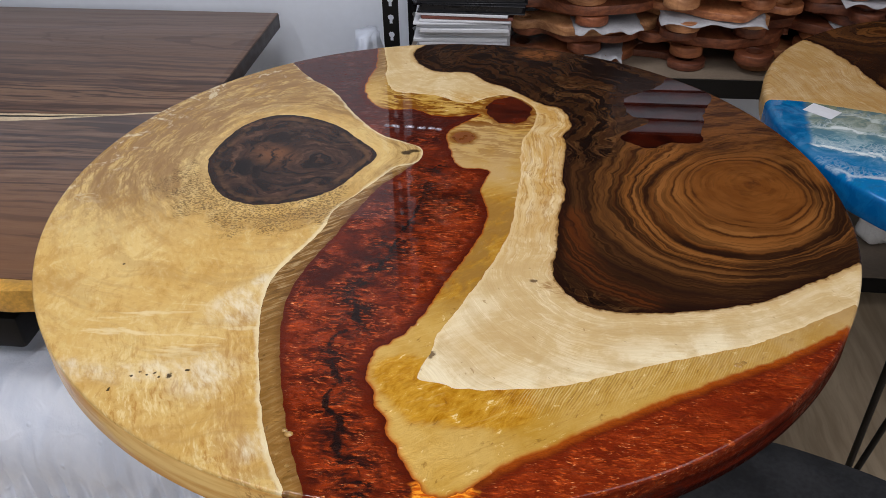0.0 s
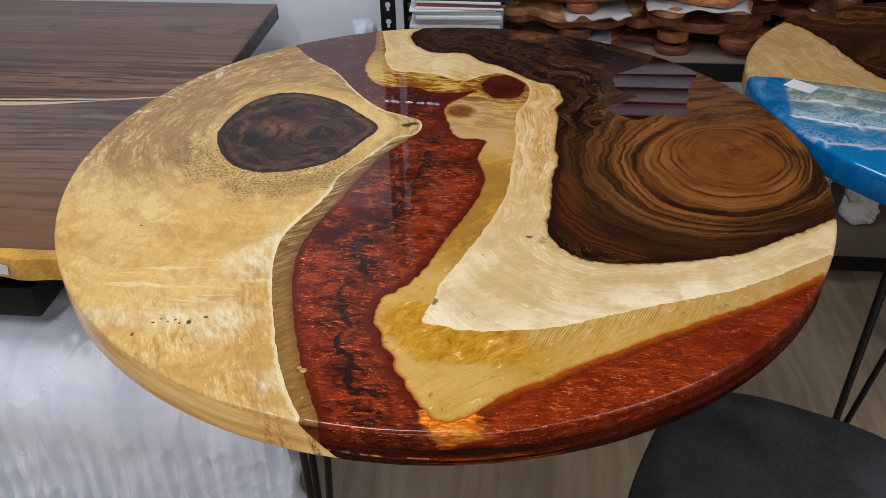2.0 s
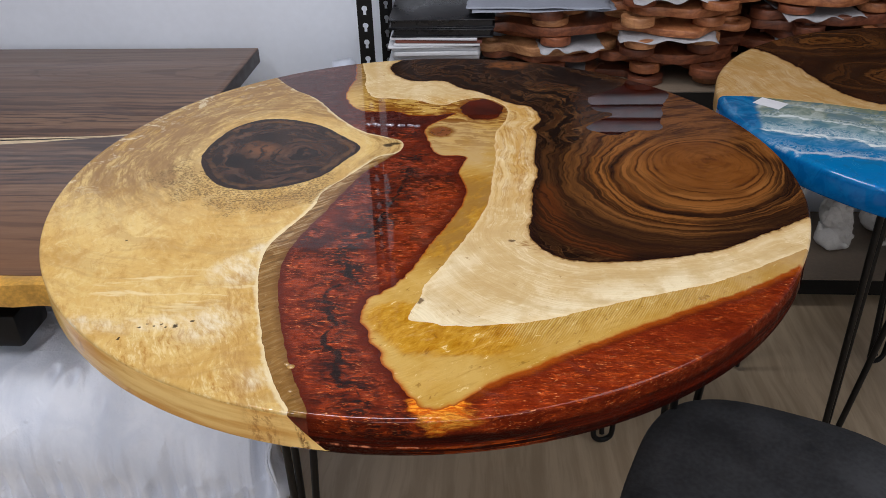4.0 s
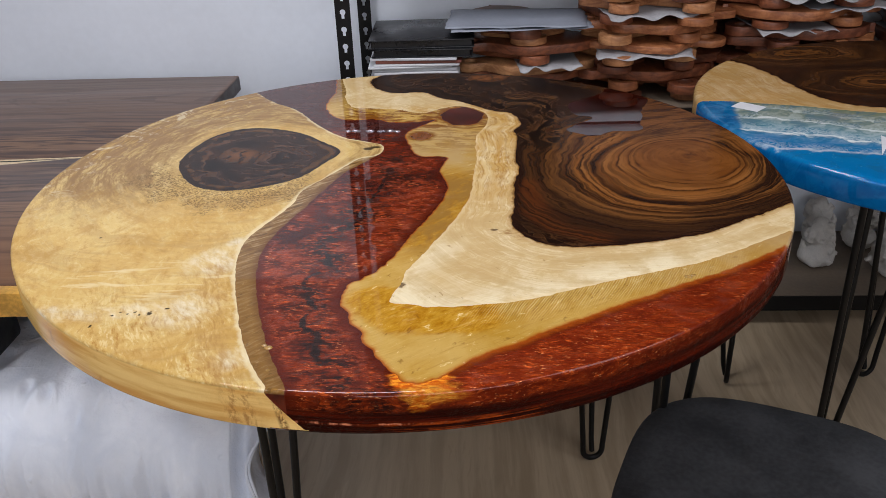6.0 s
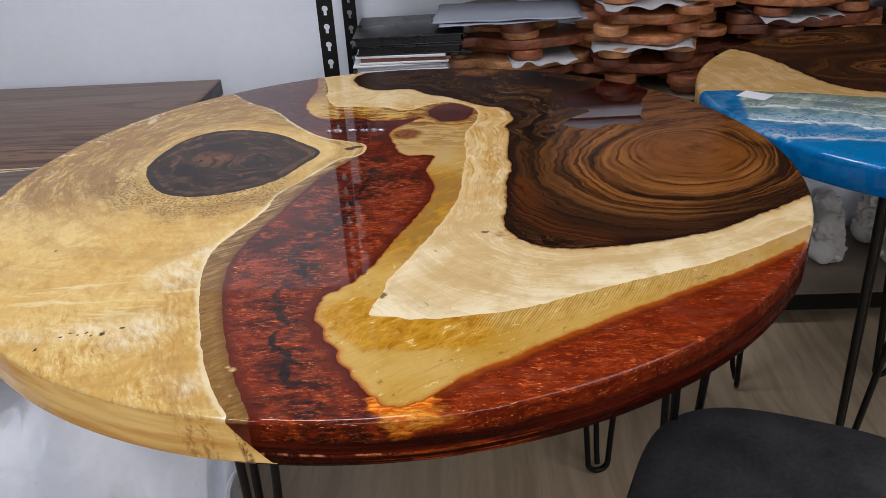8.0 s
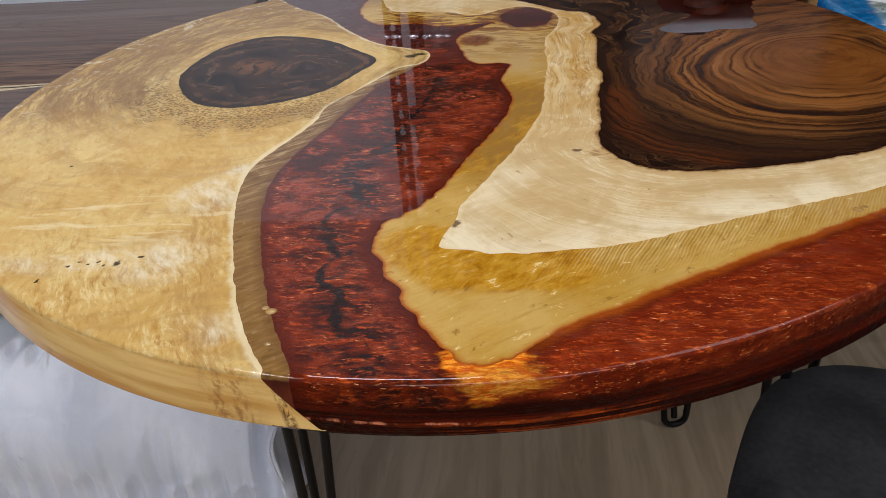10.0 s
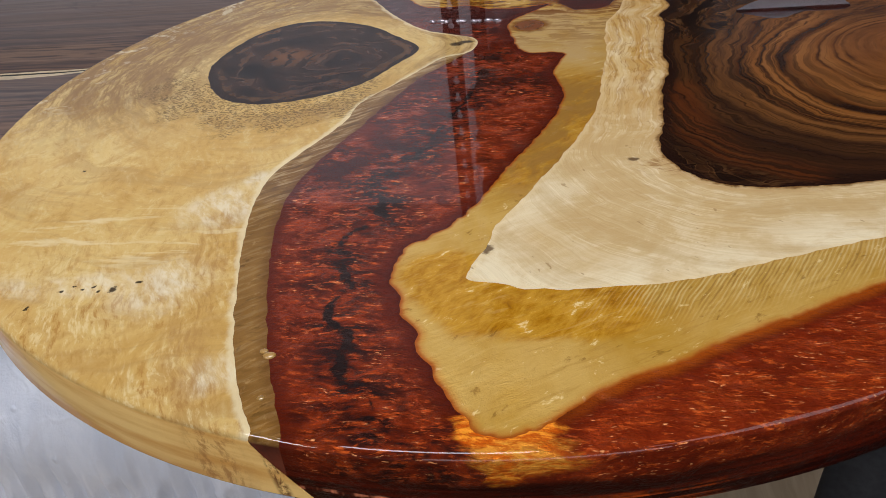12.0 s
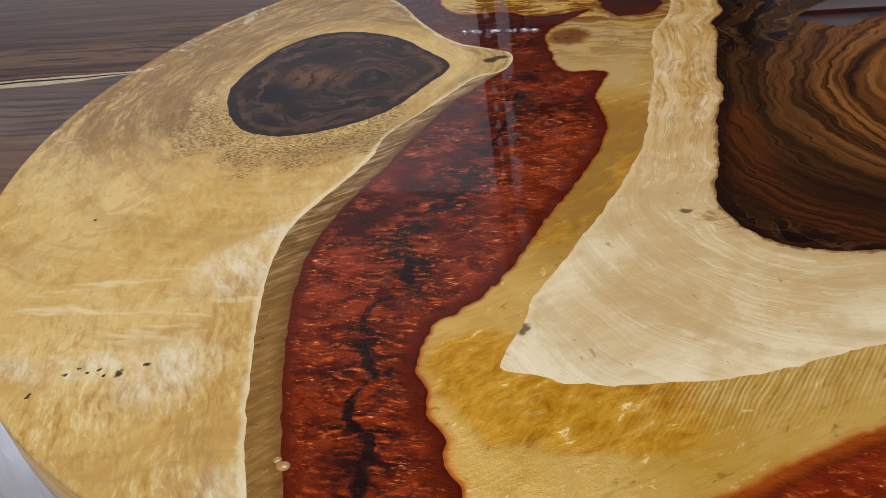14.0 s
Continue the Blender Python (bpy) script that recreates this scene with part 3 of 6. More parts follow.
def resin_material(name="pearlescent red resin"):
    g = Graph(name)
    c = g.coords()
    silk = g.noise(g.coords((0.30, 1.0, 1), 0.012, 30), 300, 5, 0.70)
    sheen = g.noise(g.coords((0.50, 1.1, 1), 0.040, 20), 78, 5, 0.66)
    patch = g.noise(g.coords((0.8, 1.1, 1), 0.05, 12), 24, 4, 0.62)
    cloud = g.noise(g.coords((0.8, 1.2, 1), 0.08, 9), 10, 3, 0.55)
    glint = g.noise(g.coords((0.30, 1.2, 1), 0.010, 30), 420, 3, 0.6)
    fore_bright = g.attr("fore_bright")
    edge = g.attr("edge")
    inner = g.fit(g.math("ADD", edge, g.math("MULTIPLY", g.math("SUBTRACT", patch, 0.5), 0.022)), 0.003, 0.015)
    # redder and brighter, with more flakes, towards the front and the right
    col = g.mix(g.fit(g.math("ADD", cloud, g.math("MULTIPLY", fore_bright, 0.16)), 0.36, 0.68), (0.050, 0.0068, 0.0032), (0.150, 0.0180, 0.0052))
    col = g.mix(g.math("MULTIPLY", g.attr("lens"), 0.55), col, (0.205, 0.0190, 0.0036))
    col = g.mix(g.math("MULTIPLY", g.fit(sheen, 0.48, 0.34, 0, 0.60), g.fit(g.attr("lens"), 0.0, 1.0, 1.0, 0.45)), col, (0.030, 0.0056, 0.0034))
    zone = g.math("ADD", patch, g.math("MULTIPLY", fore_bright, 0.13))
    flake = g.math("MULTIPLY", g.fit(sheen, 0.44, 0.62), g.fit(zone, 0.36, 0.60))
    flake = g.math("MULTIPLY", flake, inner)
    # far resin is dark and calm, greyed to paint in the wall's reflection
    inner = g.math("MULTIPLY", inner, g.fit(g.attr("still"), 0.0, 1.0, 1.0, 0.12))
    col = g.mix(g.math("MULTIPLY", g.attr("still"), 0.80), col, (0.046, 0.0095, 0.0080))
    col = g.mix(g.math("MULTIPLY", g.math("MULTIPLY", flake, inner), 0.80), col, (0.330, 0.042, 0.0072))
    fleck = g.math("MULTIPLY", g.math("MULTIPLY", g.fit(silk, 0.53, 0.65), g.fit(zone, 0.40, 0.58)), inner)
    col = g.mix(g.math("MULTIPLY", fleck, 0.66), col, (0.70, 0.120, 0.018))
    # glints on the flakes, painted as bright orange dashes
    spark = g.math("MULTIPLY", g.math("MULTIPLY", g.fit(glint, 0.62, 0.70), g.fit(zone, 0.44, 0.60)), g.math("MULTIPLY", inner, g.fit(silk, 0.44, 0.56)))
    col = g.mix(spark, col, (1.0, 0.42, 0.16))
    wob = g.math("SUBTRACT", g.noise(g.coords((0.7, 1, 1), 0.04, 25), 80, 5, 0.70), 0.5)
    torn = g.noise(g.coords((0.8, 1, 1), 0.04, 20), 30, 3, 0.6)
    v = g.math("ADD", g.math("ADD", g.attr("vein"), g.math("MULTIPLY", wob, 3.4)), g.fit(torn, 0.40, 0.60, -0.25, 0.35))
    smoke = g.math("MULTIPLY", g.attr("smoke"), g.fit(g.noise(g.coords((0.45, 1.2, 1), 0.04, 20), 48, 5, 0.70), 0.41, 0.56, 0, 0.95))
    mask = g.math("MAXIMUM", g.fit(v, 1.25, 0.35, 0, 0.95), g.math("MULTIPLY", smoke, g.fit(silk, 0.62, 0.48, 0.15, 1.0)))
    col = g.mix(mask, col, (0.0085, 0.0062, 0.0058))
    rim = g.math("ADD", edge, g.math("MULTIPLY", g.math("SUBTRACT", g.noise(c, 60, 4), 0.5), 0.006))
    col = g.mix(g.fit(rim, 0.015, 0.004, 0, 0.75), col, (0.092, 0.0105, 0.0038))
    col = g.mix(g.fit(rim, 0.0045, 0.0, 0, 0.7), col, (0.060, 0.0070, 0.0028))
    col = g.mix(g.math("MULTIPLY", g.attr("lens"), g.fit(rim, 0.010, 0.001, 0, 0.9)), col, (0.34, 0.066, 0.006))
    # thin resin over the wood's tip, its glow painted in orange
    crack = g.noise(g.coords((0.35, 1.2, 1), 0.03, 30), 95, 5, 0.65)
    am = g.fit(g.math("ADD", g.attr("amber"), g.math("MULTIPLY", g.math("SUBTRACT", crack, 0.5), 1.4)), 0.32, 0.75, 0, 0.95)
    col = g.mix(am, col, g.mix(g.fit(silk, 0.42, 0.60), (0.62, 0.105, 0.006), (1.0, 0.36, 0.030)))
    # the rim lets one look into the same resin, coloured darker towards underside and right
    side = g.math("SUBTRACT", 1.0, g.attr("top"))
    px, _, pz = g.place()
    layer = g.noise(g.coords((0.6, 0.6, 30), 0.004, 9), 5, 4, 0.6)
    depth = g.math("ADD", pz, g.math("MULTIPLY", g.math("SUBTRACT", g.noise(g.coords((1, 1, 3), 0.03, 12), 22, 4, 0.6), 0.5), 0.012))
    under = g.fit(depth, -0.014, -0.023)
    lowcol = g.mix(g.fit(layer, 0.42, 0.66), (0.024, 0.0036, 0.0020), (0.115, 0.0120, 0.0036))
    # orange light inside the lower rim, painted as streaks
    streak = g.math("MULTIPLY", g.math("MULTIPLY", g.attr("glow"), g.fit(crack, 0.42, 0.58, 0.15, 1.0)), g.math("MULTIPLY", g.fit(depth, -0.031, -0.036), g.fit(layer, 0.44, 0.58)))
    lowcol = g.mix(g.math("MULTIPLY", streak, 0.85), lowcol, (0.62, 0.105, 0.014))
    # thin highlights along the rim, painted as pale broken lines
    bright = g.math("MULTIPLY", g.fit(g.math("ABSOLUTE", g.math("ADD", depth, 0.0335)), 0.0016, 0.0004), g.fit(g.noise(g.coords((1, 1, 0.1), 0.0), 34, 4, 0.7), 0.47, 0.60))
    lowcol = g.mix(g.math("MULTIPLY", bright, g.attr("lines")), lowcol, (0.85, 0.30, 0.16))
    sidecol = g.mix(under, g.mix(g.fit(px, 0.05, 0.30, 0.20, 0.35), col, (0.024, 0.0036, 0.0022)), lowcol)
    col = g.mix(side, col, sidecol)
    # amber light coming through the upper rim, painted as a patch
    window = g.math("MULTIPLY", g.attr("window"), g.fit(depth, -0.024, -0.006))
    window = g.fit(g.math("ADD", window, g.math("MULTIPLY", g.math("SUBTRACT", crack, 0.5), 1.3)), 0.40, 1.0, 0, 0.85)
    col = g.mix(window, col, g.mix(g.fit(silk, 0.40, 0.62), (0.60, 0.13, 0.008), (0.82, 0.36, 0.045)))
    lumps = g.noise(g.coords((0.55, 1.0, 1), 0.030, 22), 62, 4, 0.62)
    g.bump(g.math("ADD", g.math("ADD", g.math("MULTIPLY", silk, 0.25), g.math("MULTIPLY", sheen, 0.5)), lumps), 1.0, 0.006)
    coat = g.math("MULTIPLY", g.fit(side, 0.0, 1.0, 1.0, 0.08), GLOSS)
    g.b.inputs["Specular IOR Level"].default_value = 0.0
    return g.done(col, 0.30, g.fit(g.math("MAXIMUM", flake, fleck), 0.0, 1.0, 0.15, 0.55), coat)


def dark_resin_material(name="clear dark red resin", depth=1.0):
    g = Graph(name)
    col = g.mix(g.fit(g.noise(g.coords((0.6, 1.2, 1), 0.1), 26, 4), 0.35, 0.65), (0.028, 0.0048, 0.0030), (0.082, 0.0110, 0.0040))
    col = g.mix(1.0, col, (depth, depth, depth), "MULTIPLY")
    return g.done(col, 0.3, 0, GLOSS)


def sea_material(name="sea-blue resin with white waves"):
    g = Graph(name)
    d = g.attr("edge")
    swell = g.math("SUBTRACT", g.noise(g.coords((1, 1, 1), 0.10, 7), 9, 3, 0.55), 0.5)
    ripple = g.math("SUBTRACT", g.noise(g.coords((1, 1, 1), 0.10, 12), 34, 5, 0.65), 0.5)
    w = g.math("ADD", d, g.math("ADD", g.math("MULTIPLY", swell, 0.085), g.math("MULTIPLY", ripple, 0.030)))
    fine = g.noise(g.coords((1, 1, 1), 0.06, 30), 130, 5, 0.70)
    veil = g.noise(g.coords((0.7, 1.2, 1), 0.12, 12), 30, 5, 0.65)
    lace = g.voronoi(g.coords((0.8, 1.2, 1), 0.07, 30), 75, "Distance", "DISTANCE_TO_EDGE")
    strings = g.fit(g.math("ADD", lace, g.math("MULTIPLY", g.math("SUBTRACT", fine, 0.5), 0.22)), 0.12, 0.0, 0, 0.6)
    col = g.ramp(g.fit(w, -0.01, 0.30), (0.0, (0.150, 0.175, 0.105)), (0.22, (0.125, 0.185, 0.150)), (0.42, (0.060, 0.200, 0.270)), (0.62, (0.006, 0.150, 0.340)), (1.0, (0.0, 0.135, 0.360)))
    col = g.mix(g.fit(veil, 0.52, 0.40, 0, 0.45), col, (0.010, 0.105, 0.210))
    foam = None
    for at, wide, amount in ((0.038, 0.030, 0.55), (0.092, 0.045, 0.85), (0.150, 0.050, 1.0), (0.205, 0.032, 0.55)):
        s_ = g.math("SUBTRACT", w, at)
        crest = g.fit(g.math("ABSOLUTE", s_), 0.0075, 0.0015)
        wash = g.math("MULTIPLY", g.math("MULTIPLY", g.fit(s_, 0.002, -0.003), g.fit(s_, -wide, -0.006)), g.math("MAXIMUM", strings, g.fit(fine, 0.46, 0.62, 0, 0.55)))
        one = g.math("MULTIPLY", g.math("MAXIMUM", g.math("MULTIPLY", crest, g.fit(veil, 0.38, 0.56, 0.25, 1.0)), wash), amount)
        foam = one if foam is None else g.math("MAXIMUM", foam, one)
    haze = g.math("MULTIPLY", g.math("MULTIPLY", g.fit(w, 0.0, 0.03), g.fit(w, 0.19, 0.14)), g.fit(veil, 0.44, 0.66, 0.05, 0.40))
    deepen = g.fit(g.math("ADD", g.attr("blue"), g.math("ADD", g.math("MULTIPLY", g.math("SUBTRACT", veil, 0.5), 0.5), g.math("MULTIPLY", swell, 0.6))), 0.30, 0.62)
    foam = g.math("MULTIPLY", g.math("MAXIMUM", foam, haze), g.math("MULTIPLY", g.attr("top"), g.fit(deepen, 0, 1, 1, 0.06)))
    col = g.mix(deepen, col, g.mix(g.fit(veil, 0.40, 0.62), (0.0, 0.085, 0.235), (0.003, 0.140, 0.330)))
    col = g.mix(g.math("MULTIPLY", g.fit(w, 0.17, 0.24), g.fit(fine, 0.60, 0.72, 0, 0.7)), col, (0.10, 0.34, 0.52))
    deep = g.mix(g.attr("top"), g.mix(g.fit(veil, 0.4, 0.6), (0.0, 0.085, 0.270), (0.002, 0.120, 0.340)), col)
    return g.done(g.mix(foam, deep, (0.66, 0.72, 0.72)), 0.3, 0, GLOSS)


def slab_material(name="dark walnut plank"):
    g = Graph(name)
    x, y, _ = g.place()
    a = g.noise(g.coords((0.022, 1, 1), 0.050, 2.2), 26, 6, 0.60, dist=0.4)
    b = g.noise(g.coords((0.030, 1, 1), 0.035, 4), 75, 3, 0.55)
    d = g.noise(g.coords((0.030, 1, 1), 0.04, 5), 190, 3, 0.6)
    big = g.noise(g.coords((0.14, 1, 1), 0.1, 3), 6, 3)
    lined = g.mix(g.fit(a, 0.36, 0.62), (0.118, 0.064, 0.042), (0.215, 0.125, 0.076))
    lined = g.mix(g.fit(b, 0.51, 0.60, 0, 0.85), lined, (0.042, 0.024, 0.020))
    lined = g.mix(g.fit(b, 0.46, 0.38, 0, 0.55), lined, (0.285, 0.180, 0.112))
    lined = g.mix(g.fit(d, 0.54, 0.66, 0, 0.50), lined, (0.055, 0.030, 0.022))
    # plainer wood towards both edges, with an arched figure towards the back
    calm = g.mix(g.fit(y, 0.30, 0.65), (0.215, 0.105, 0.050), (0.185, 0.110, 0.074))
    calm = g.mix(g.fit(a, 0.44, 0.62, 0, 0.40), calm, (0.105, 0.056, 0.038))
    calm = g.mix(g.fit(b, 0.53, 0.66, 0, 0.45), calm, (0.075, 0.042, 0.032))
    dy = g.math("ADD", y, -0.965)
    arch = g.math("ADD", g.math("SUBTRACT", x, g.math("MULTIPLY", g.math("MULTIPLY", dy, dy), 62.0)), g.math("MULTIPLY", g.noise(g.coords((1, 2, 1), 0.05), 5, 3), 0.45))
    loops = g.fit(g.noise1(arch, 11.0, 2), 0.52, 0.62, 0, 0.75)
    zone = g.math("MULTIPLY", g.fit(y, 0.80, 0.90), g.fit(x, 0.45, 0.80))
    calm = g.mix(g.math("MULTIPLY", zone, loops), calm, (0.085, 0.043, 0.028))
    busy = g.math("MULTIPLY", g.fit(y, 0.10, 0.42, 0.25, 1.0), g.fit(y, 0.92, 0.72, 0.06, 1.0))
    col = g.mix(busy, calm, lined)
    col = g.mix(g.fit(big, 0.46, 0.70, 0, 0.30), col, (0.195, 0.104, 0.058))
    col = g.mix(g.fit(big, 0.44, 0.32, 0, 0.25), col, (0.075, 0.043, 0.034))
    g.bump(b, 0.12, 0.001)
    return g.done(g.mix(1.0, col, (0.86, 0.84, 0.84), "MULTIPLY"), g.fit(a, 0.3, 0.7, 0.38, 0.50), 0, 0.22, 0.2, spec=0.38)


def board_material(name="oiled hardwood board"):
    g = Graph(name)
    r = g.random()
    a = g.noise(g.coords((0.25, 1, 2.5), 0.05, 8), 45, 4)
    lo = g.ramp(r, (0.0, (0.052, 0.016, 0.009)), (0.45, (0.103, 0.030, 0.013)), (0.8, (0.163, 0.056, 0.022)), (1.0, (0.232, 0.108, 0.047)))
    hi = g.ramp(r, (0.0, (0.120, 0.040, 0.020)), (0.45, (0.215, 0.072, 0.030)), (0.8, (0.301, 0.124, 0.051)), (1.0, (0.387, 0.216, 0.101)))
    col = g.mix(g.fit(a, 0.35, 0.65), lo, hi)
    sawn = g.noise(g.coords((1, 1, 0.12), 0.02, 20), 160, 4, 0.65)
    col = g.mix(g.fit(sawn, 0.50, 0.66, 0, 0.45), col, lo)
    col = g.mix(1.0, col, (1.42, 1.36, 1.32), "MULTIPLY")
    g.bump(g.math("ADD", a, sawn), 0.3, 0.001)
    return g.done(col, 0.45)


def floor_material(name="grey oak vinyl"):
    g = Graph(name)
    a = g.noise(g.coords((1, 0.05, 1), 0.05, 3), 36, 5, 0.6)
    b = g.noise(g.coords((1, 0.06, 1), 0.04, 6), 150, 3)
    big = g.noise(g.coords((1, 0.5, 1), 0.2, 3), 5, 4)
    col = g.mix(g.fit(a, 0.34, 0.66), (0.345, 0.285, 0.195), (0.48, 0.41, 0.295))
    col = g.mix(g.fit(b, 0.52, 0.72, 0, 0.3), col, (0.28, 0.22, 0.145))
    col = g.mix(g.fit(big, 0.36, 0.7, 0, 0.35), col, (0.54, 0.47, 0.35))
    g.bump(b, 0.1, 0.001)
    col = g.mix(1.0, col, (1.03, 0.94, 0.88), "MULTIPLY")
    return g.done(col, 0.40)


def foam_material(name="white packing foam"):
    g = Graph(name)
    n = g.noise(g.coords(), 320, 3)
    m = g.noise(g.coords((1, 1, 0.5), 0.1, 6), 14, 4)
    crease = g.fit(g.voronoi(g.coords((1, 1, 0.45), 0.16, 7), 11, "Distance", "DISTANCE_TO_EDGE"), 0.05, 0.0)
    crease = g.math("MULTIPLY", crease, g.fit(m, 0.46, 0.62))
    pimple = g.fit(g.voronoi(g.coords((1, 1, 1), 0.02, 20), 26), 0.16, 0.02)
    col = g.mix(g.fit(m, 0.35, 0.7), (0.64, 0.69, 0.79), (0.78, 0.82, 0.90))
    wrinkle = g.noise(g.coords((1, 1, 0.35), 0.12, 9), 46, 5, 0.66)
    g.bump(g.math("ADD", g.math("ADD", g.math("MULTIPLY", n, 0.25), g.math("MULTIPLY", wrinkle, 0.9)), g.math("ADD", g.math("MULTIPLY", crease, 0.30), g.math("MULTIPLY", pimple, 0.6))), 0.55, 0.005)
    g.b.inputs["Subsurface Weight"].default_value = 0.0
    return g.done(col, 0.42, 0, 0.15, 0.3)


M_HEART, M_KNOT, M_SAP, M_CREAM = heart_material(), knot_material(), sap_material(), cream_material()
M_HONEY = cream_material("honey-coloured sapwood", 0.80, False)
M_AMBER = plain("amber brown resin", (0.17, 0.050, 0.010), 0.3, var=0.4, scale=60, coat=0.5)
M_GLINT_BEAD = plain("pale glossy glint bead", (0.32, 0.28, 0.31), 0.08, 0.6, var=0.2, scale=200, bump=0.0, coat=1.0)
M_BUBBLE = plain("amber resin bubble", (0.36, 0.20, 0.05), 0.2, var=0.3, scale=120, coat=0.6)
M_DARKRESIN, M_POOL = dark_resin_material(), dark_resin_material("deep dark red resin", 0.42)
M_SLOPE, M_RESIN, M_SEA, M_SLAB = slope_material(), resin_material(), sea_material(), slab_material()
M_BOARD, M_FLOOR, M_FOAM = board_material(), floor_material(), foam_material()
M_WALL = plain("cool white wall paint", (0.74, 0.78, 0.85), 0.6, var=0.03, scale=5)
M_WALL_DARK = plain("warm grey unseen wall", (0.20, 0.19, 0.18), 0.7, var=0.05, scale=5)
M_WALL_UPPER = plain("mid grey unseen upper wall", (0.40, 0.41, 0.43), 0.7, var=0.05, scale=5)
M_CEIL = plain("dark grey unseen ceiling", (0.12, 0.12, 0.125), 0.7, var=0.03)
M_IRON = plain("black powder-coated steel", (0.0045, 0.0043, 0.0043), 0.42, var=0.2, scale=60, spec=0.25)
M_SHELF = plain("dark brown shelf board", (0.175, 0.135, 0.098), 0.5, var=0.15)
M_SEAT = plain("charcoal leatherette", (0.0350, 0.0360, 0.0390), 0.6, var=0.4, scale=16, bump=0.5, spec=0.3)
M_PAPER = plain("white paper", (0.60, 0.61, 0.64), 0.6, var=0.06)
M_GREY = plain("grey foam sheet", (0.24, 0.26, 0.31), 0.55, var=0.12)
M_BLACK = plain("black binder board", (0.012, 0.012, 0.014), 0.3, var=0.2, spec=0.4)
M_BROWNCARD = plain("brown card cover", (0.16, 0.05, 0.035), 0.5)
M_EDGE = plain("pale live edge wood", (0.56, 0.30, 0.050), 0.5, var=0.35, scale=18)
M_WRAP = plain("crumpled tissue paper", (0.34, 0.335, 0.35), 0.6, var=0.2, scale=20)
M_STREAK = plain("pale sapwood streak", (0.60, 0.47, 0.30), 0.5, var=0.25, scale=30)
M_CORAL = plain("white coral", (0.54, 0.525, 0.50), 0.75, var=0.12, scale=30, bump=0.6)
M_BROWNBOX = plain("dark walnut face", (0.035, 0.021, 0.016), 0.5, var=0.3, scale=30)


# ---- mesh helpers ----
from mathutils.geometry import delaunay_2d_cdt


def solid(bm):
    bmesh.ops.recalc_face_normals(bm, faces=bm.faces)
    return bm


def mesh_of(name, bm, material, smooth=None):
    me = bpy.data.meshes.new(name)
    bm.to_mesh(me)
    bm.free()
    me.materials.append(material)
    if smooth is not None:
        me.shade_smooth()
        me.set_sharp_from_angle(angle=radians(smooth))
    return me


def part(name, bm, material, parent=None, label="", smooth=40):
    ob = new(name, mesh_of(name, bm, material, smooth))
    ob.parent = parent
    if label:
        tagged(ob, label)
    return ob


def thing(name, at, label, category, group="", rz=0.0):
    ob = new(name)
    ob.matrix_world = pose(*at, 0, 0, rz)
    ob.empty_display_size = 0.05
    return tagged(ob, label, category, group)


def box_bm(x0, x1, y0, y1, z0, z1, bevel=0.0, seg=2):
    bm = bmesh.new()
    bmesh.ops.create_cube(bm, size=1)
    for v in bm.verts:
        v.co = ((x0 + x1) / 2 + v.co.x * (x1 - x0), (y0 + y1) / 2 + v.co.y * (y1 - y0), (z0 + z1) / 2 + v.co.z * (z1 - z0))
    if bevel:
        bmesh.ops.bevel(bm, geom=bm.edges[:], offset=bevel, segments=seg, affect="EDGES", profile=0.5)
    return bm


def sweep(bm, pts, r, sides=10):
    """A round rod along pts, closed at both ends."""
    pts = [Vector(p) for p in pts]
    rings, side = [], None
    for i, p in enumerate(pts):
        d = (pts[min(i + 1, len(pts) - 1)] - pts[max(i - 1, 0)]).normalized()
        if side is None:
            side = d.orthogonal().normalized()
        side = (side - d * side.dot(d)).normalized()
        up = d.cross(side)
        rings.append([bm.verts.new(p + r * (math.cos(a) * side + math.sin(a) * up)) for a in (2 * math.pi * k / sides for k in range(sides))])
    for a, b in zip(rings, rings[1:]):
        for k in range(sides):
            bm.faces.new((a[k], a[(k + 1) % sides], b[(k + 1) % sides], b[k]))
    bm.faces.new(rings[0][::-1])
    bm.faces.new(rings[-1])
    return bm


def prism(bm, outline, z0, z1, bevel=0.0):
    """A flat plate with the given outline; the rim is rounded by bevel."""
    n = len(outline)
    prof = [(0, z0), (0, z1)] if not bevel else [(bevel, z0), (0.3 * bevel, z0 + 0.3 * bevel), (0, z0 + bevel), (0, z1 - bevel), (0.3 * bevel, z1 - 0.3 * bevel), (bevel, z1)]
    rings = []
    for inset, z in prof:
        ring = []
        for i, p in enumerate(outline):
            q, a, b = Vector(p), Vector(outline[i - 1]), Vector(outline[(i + 1) % n])
            nrm = Vector(((b - a).y, -(b - a).x)).normalized()
            q = q - nrm * inset
            ring.append(bm.verts.new((q.x, q.y, z)))
        rings.append(ring)
    for a, b in zip(rings, rings[1:]):
        for k in range(n):
            bm.faces.new((a[k], a[(k + 1) % n], b[(k + 1) % n], b[k]))
    bm.faces.new(rings[0][::-1])
    bm.faces.new(rings[-1])
    return bm


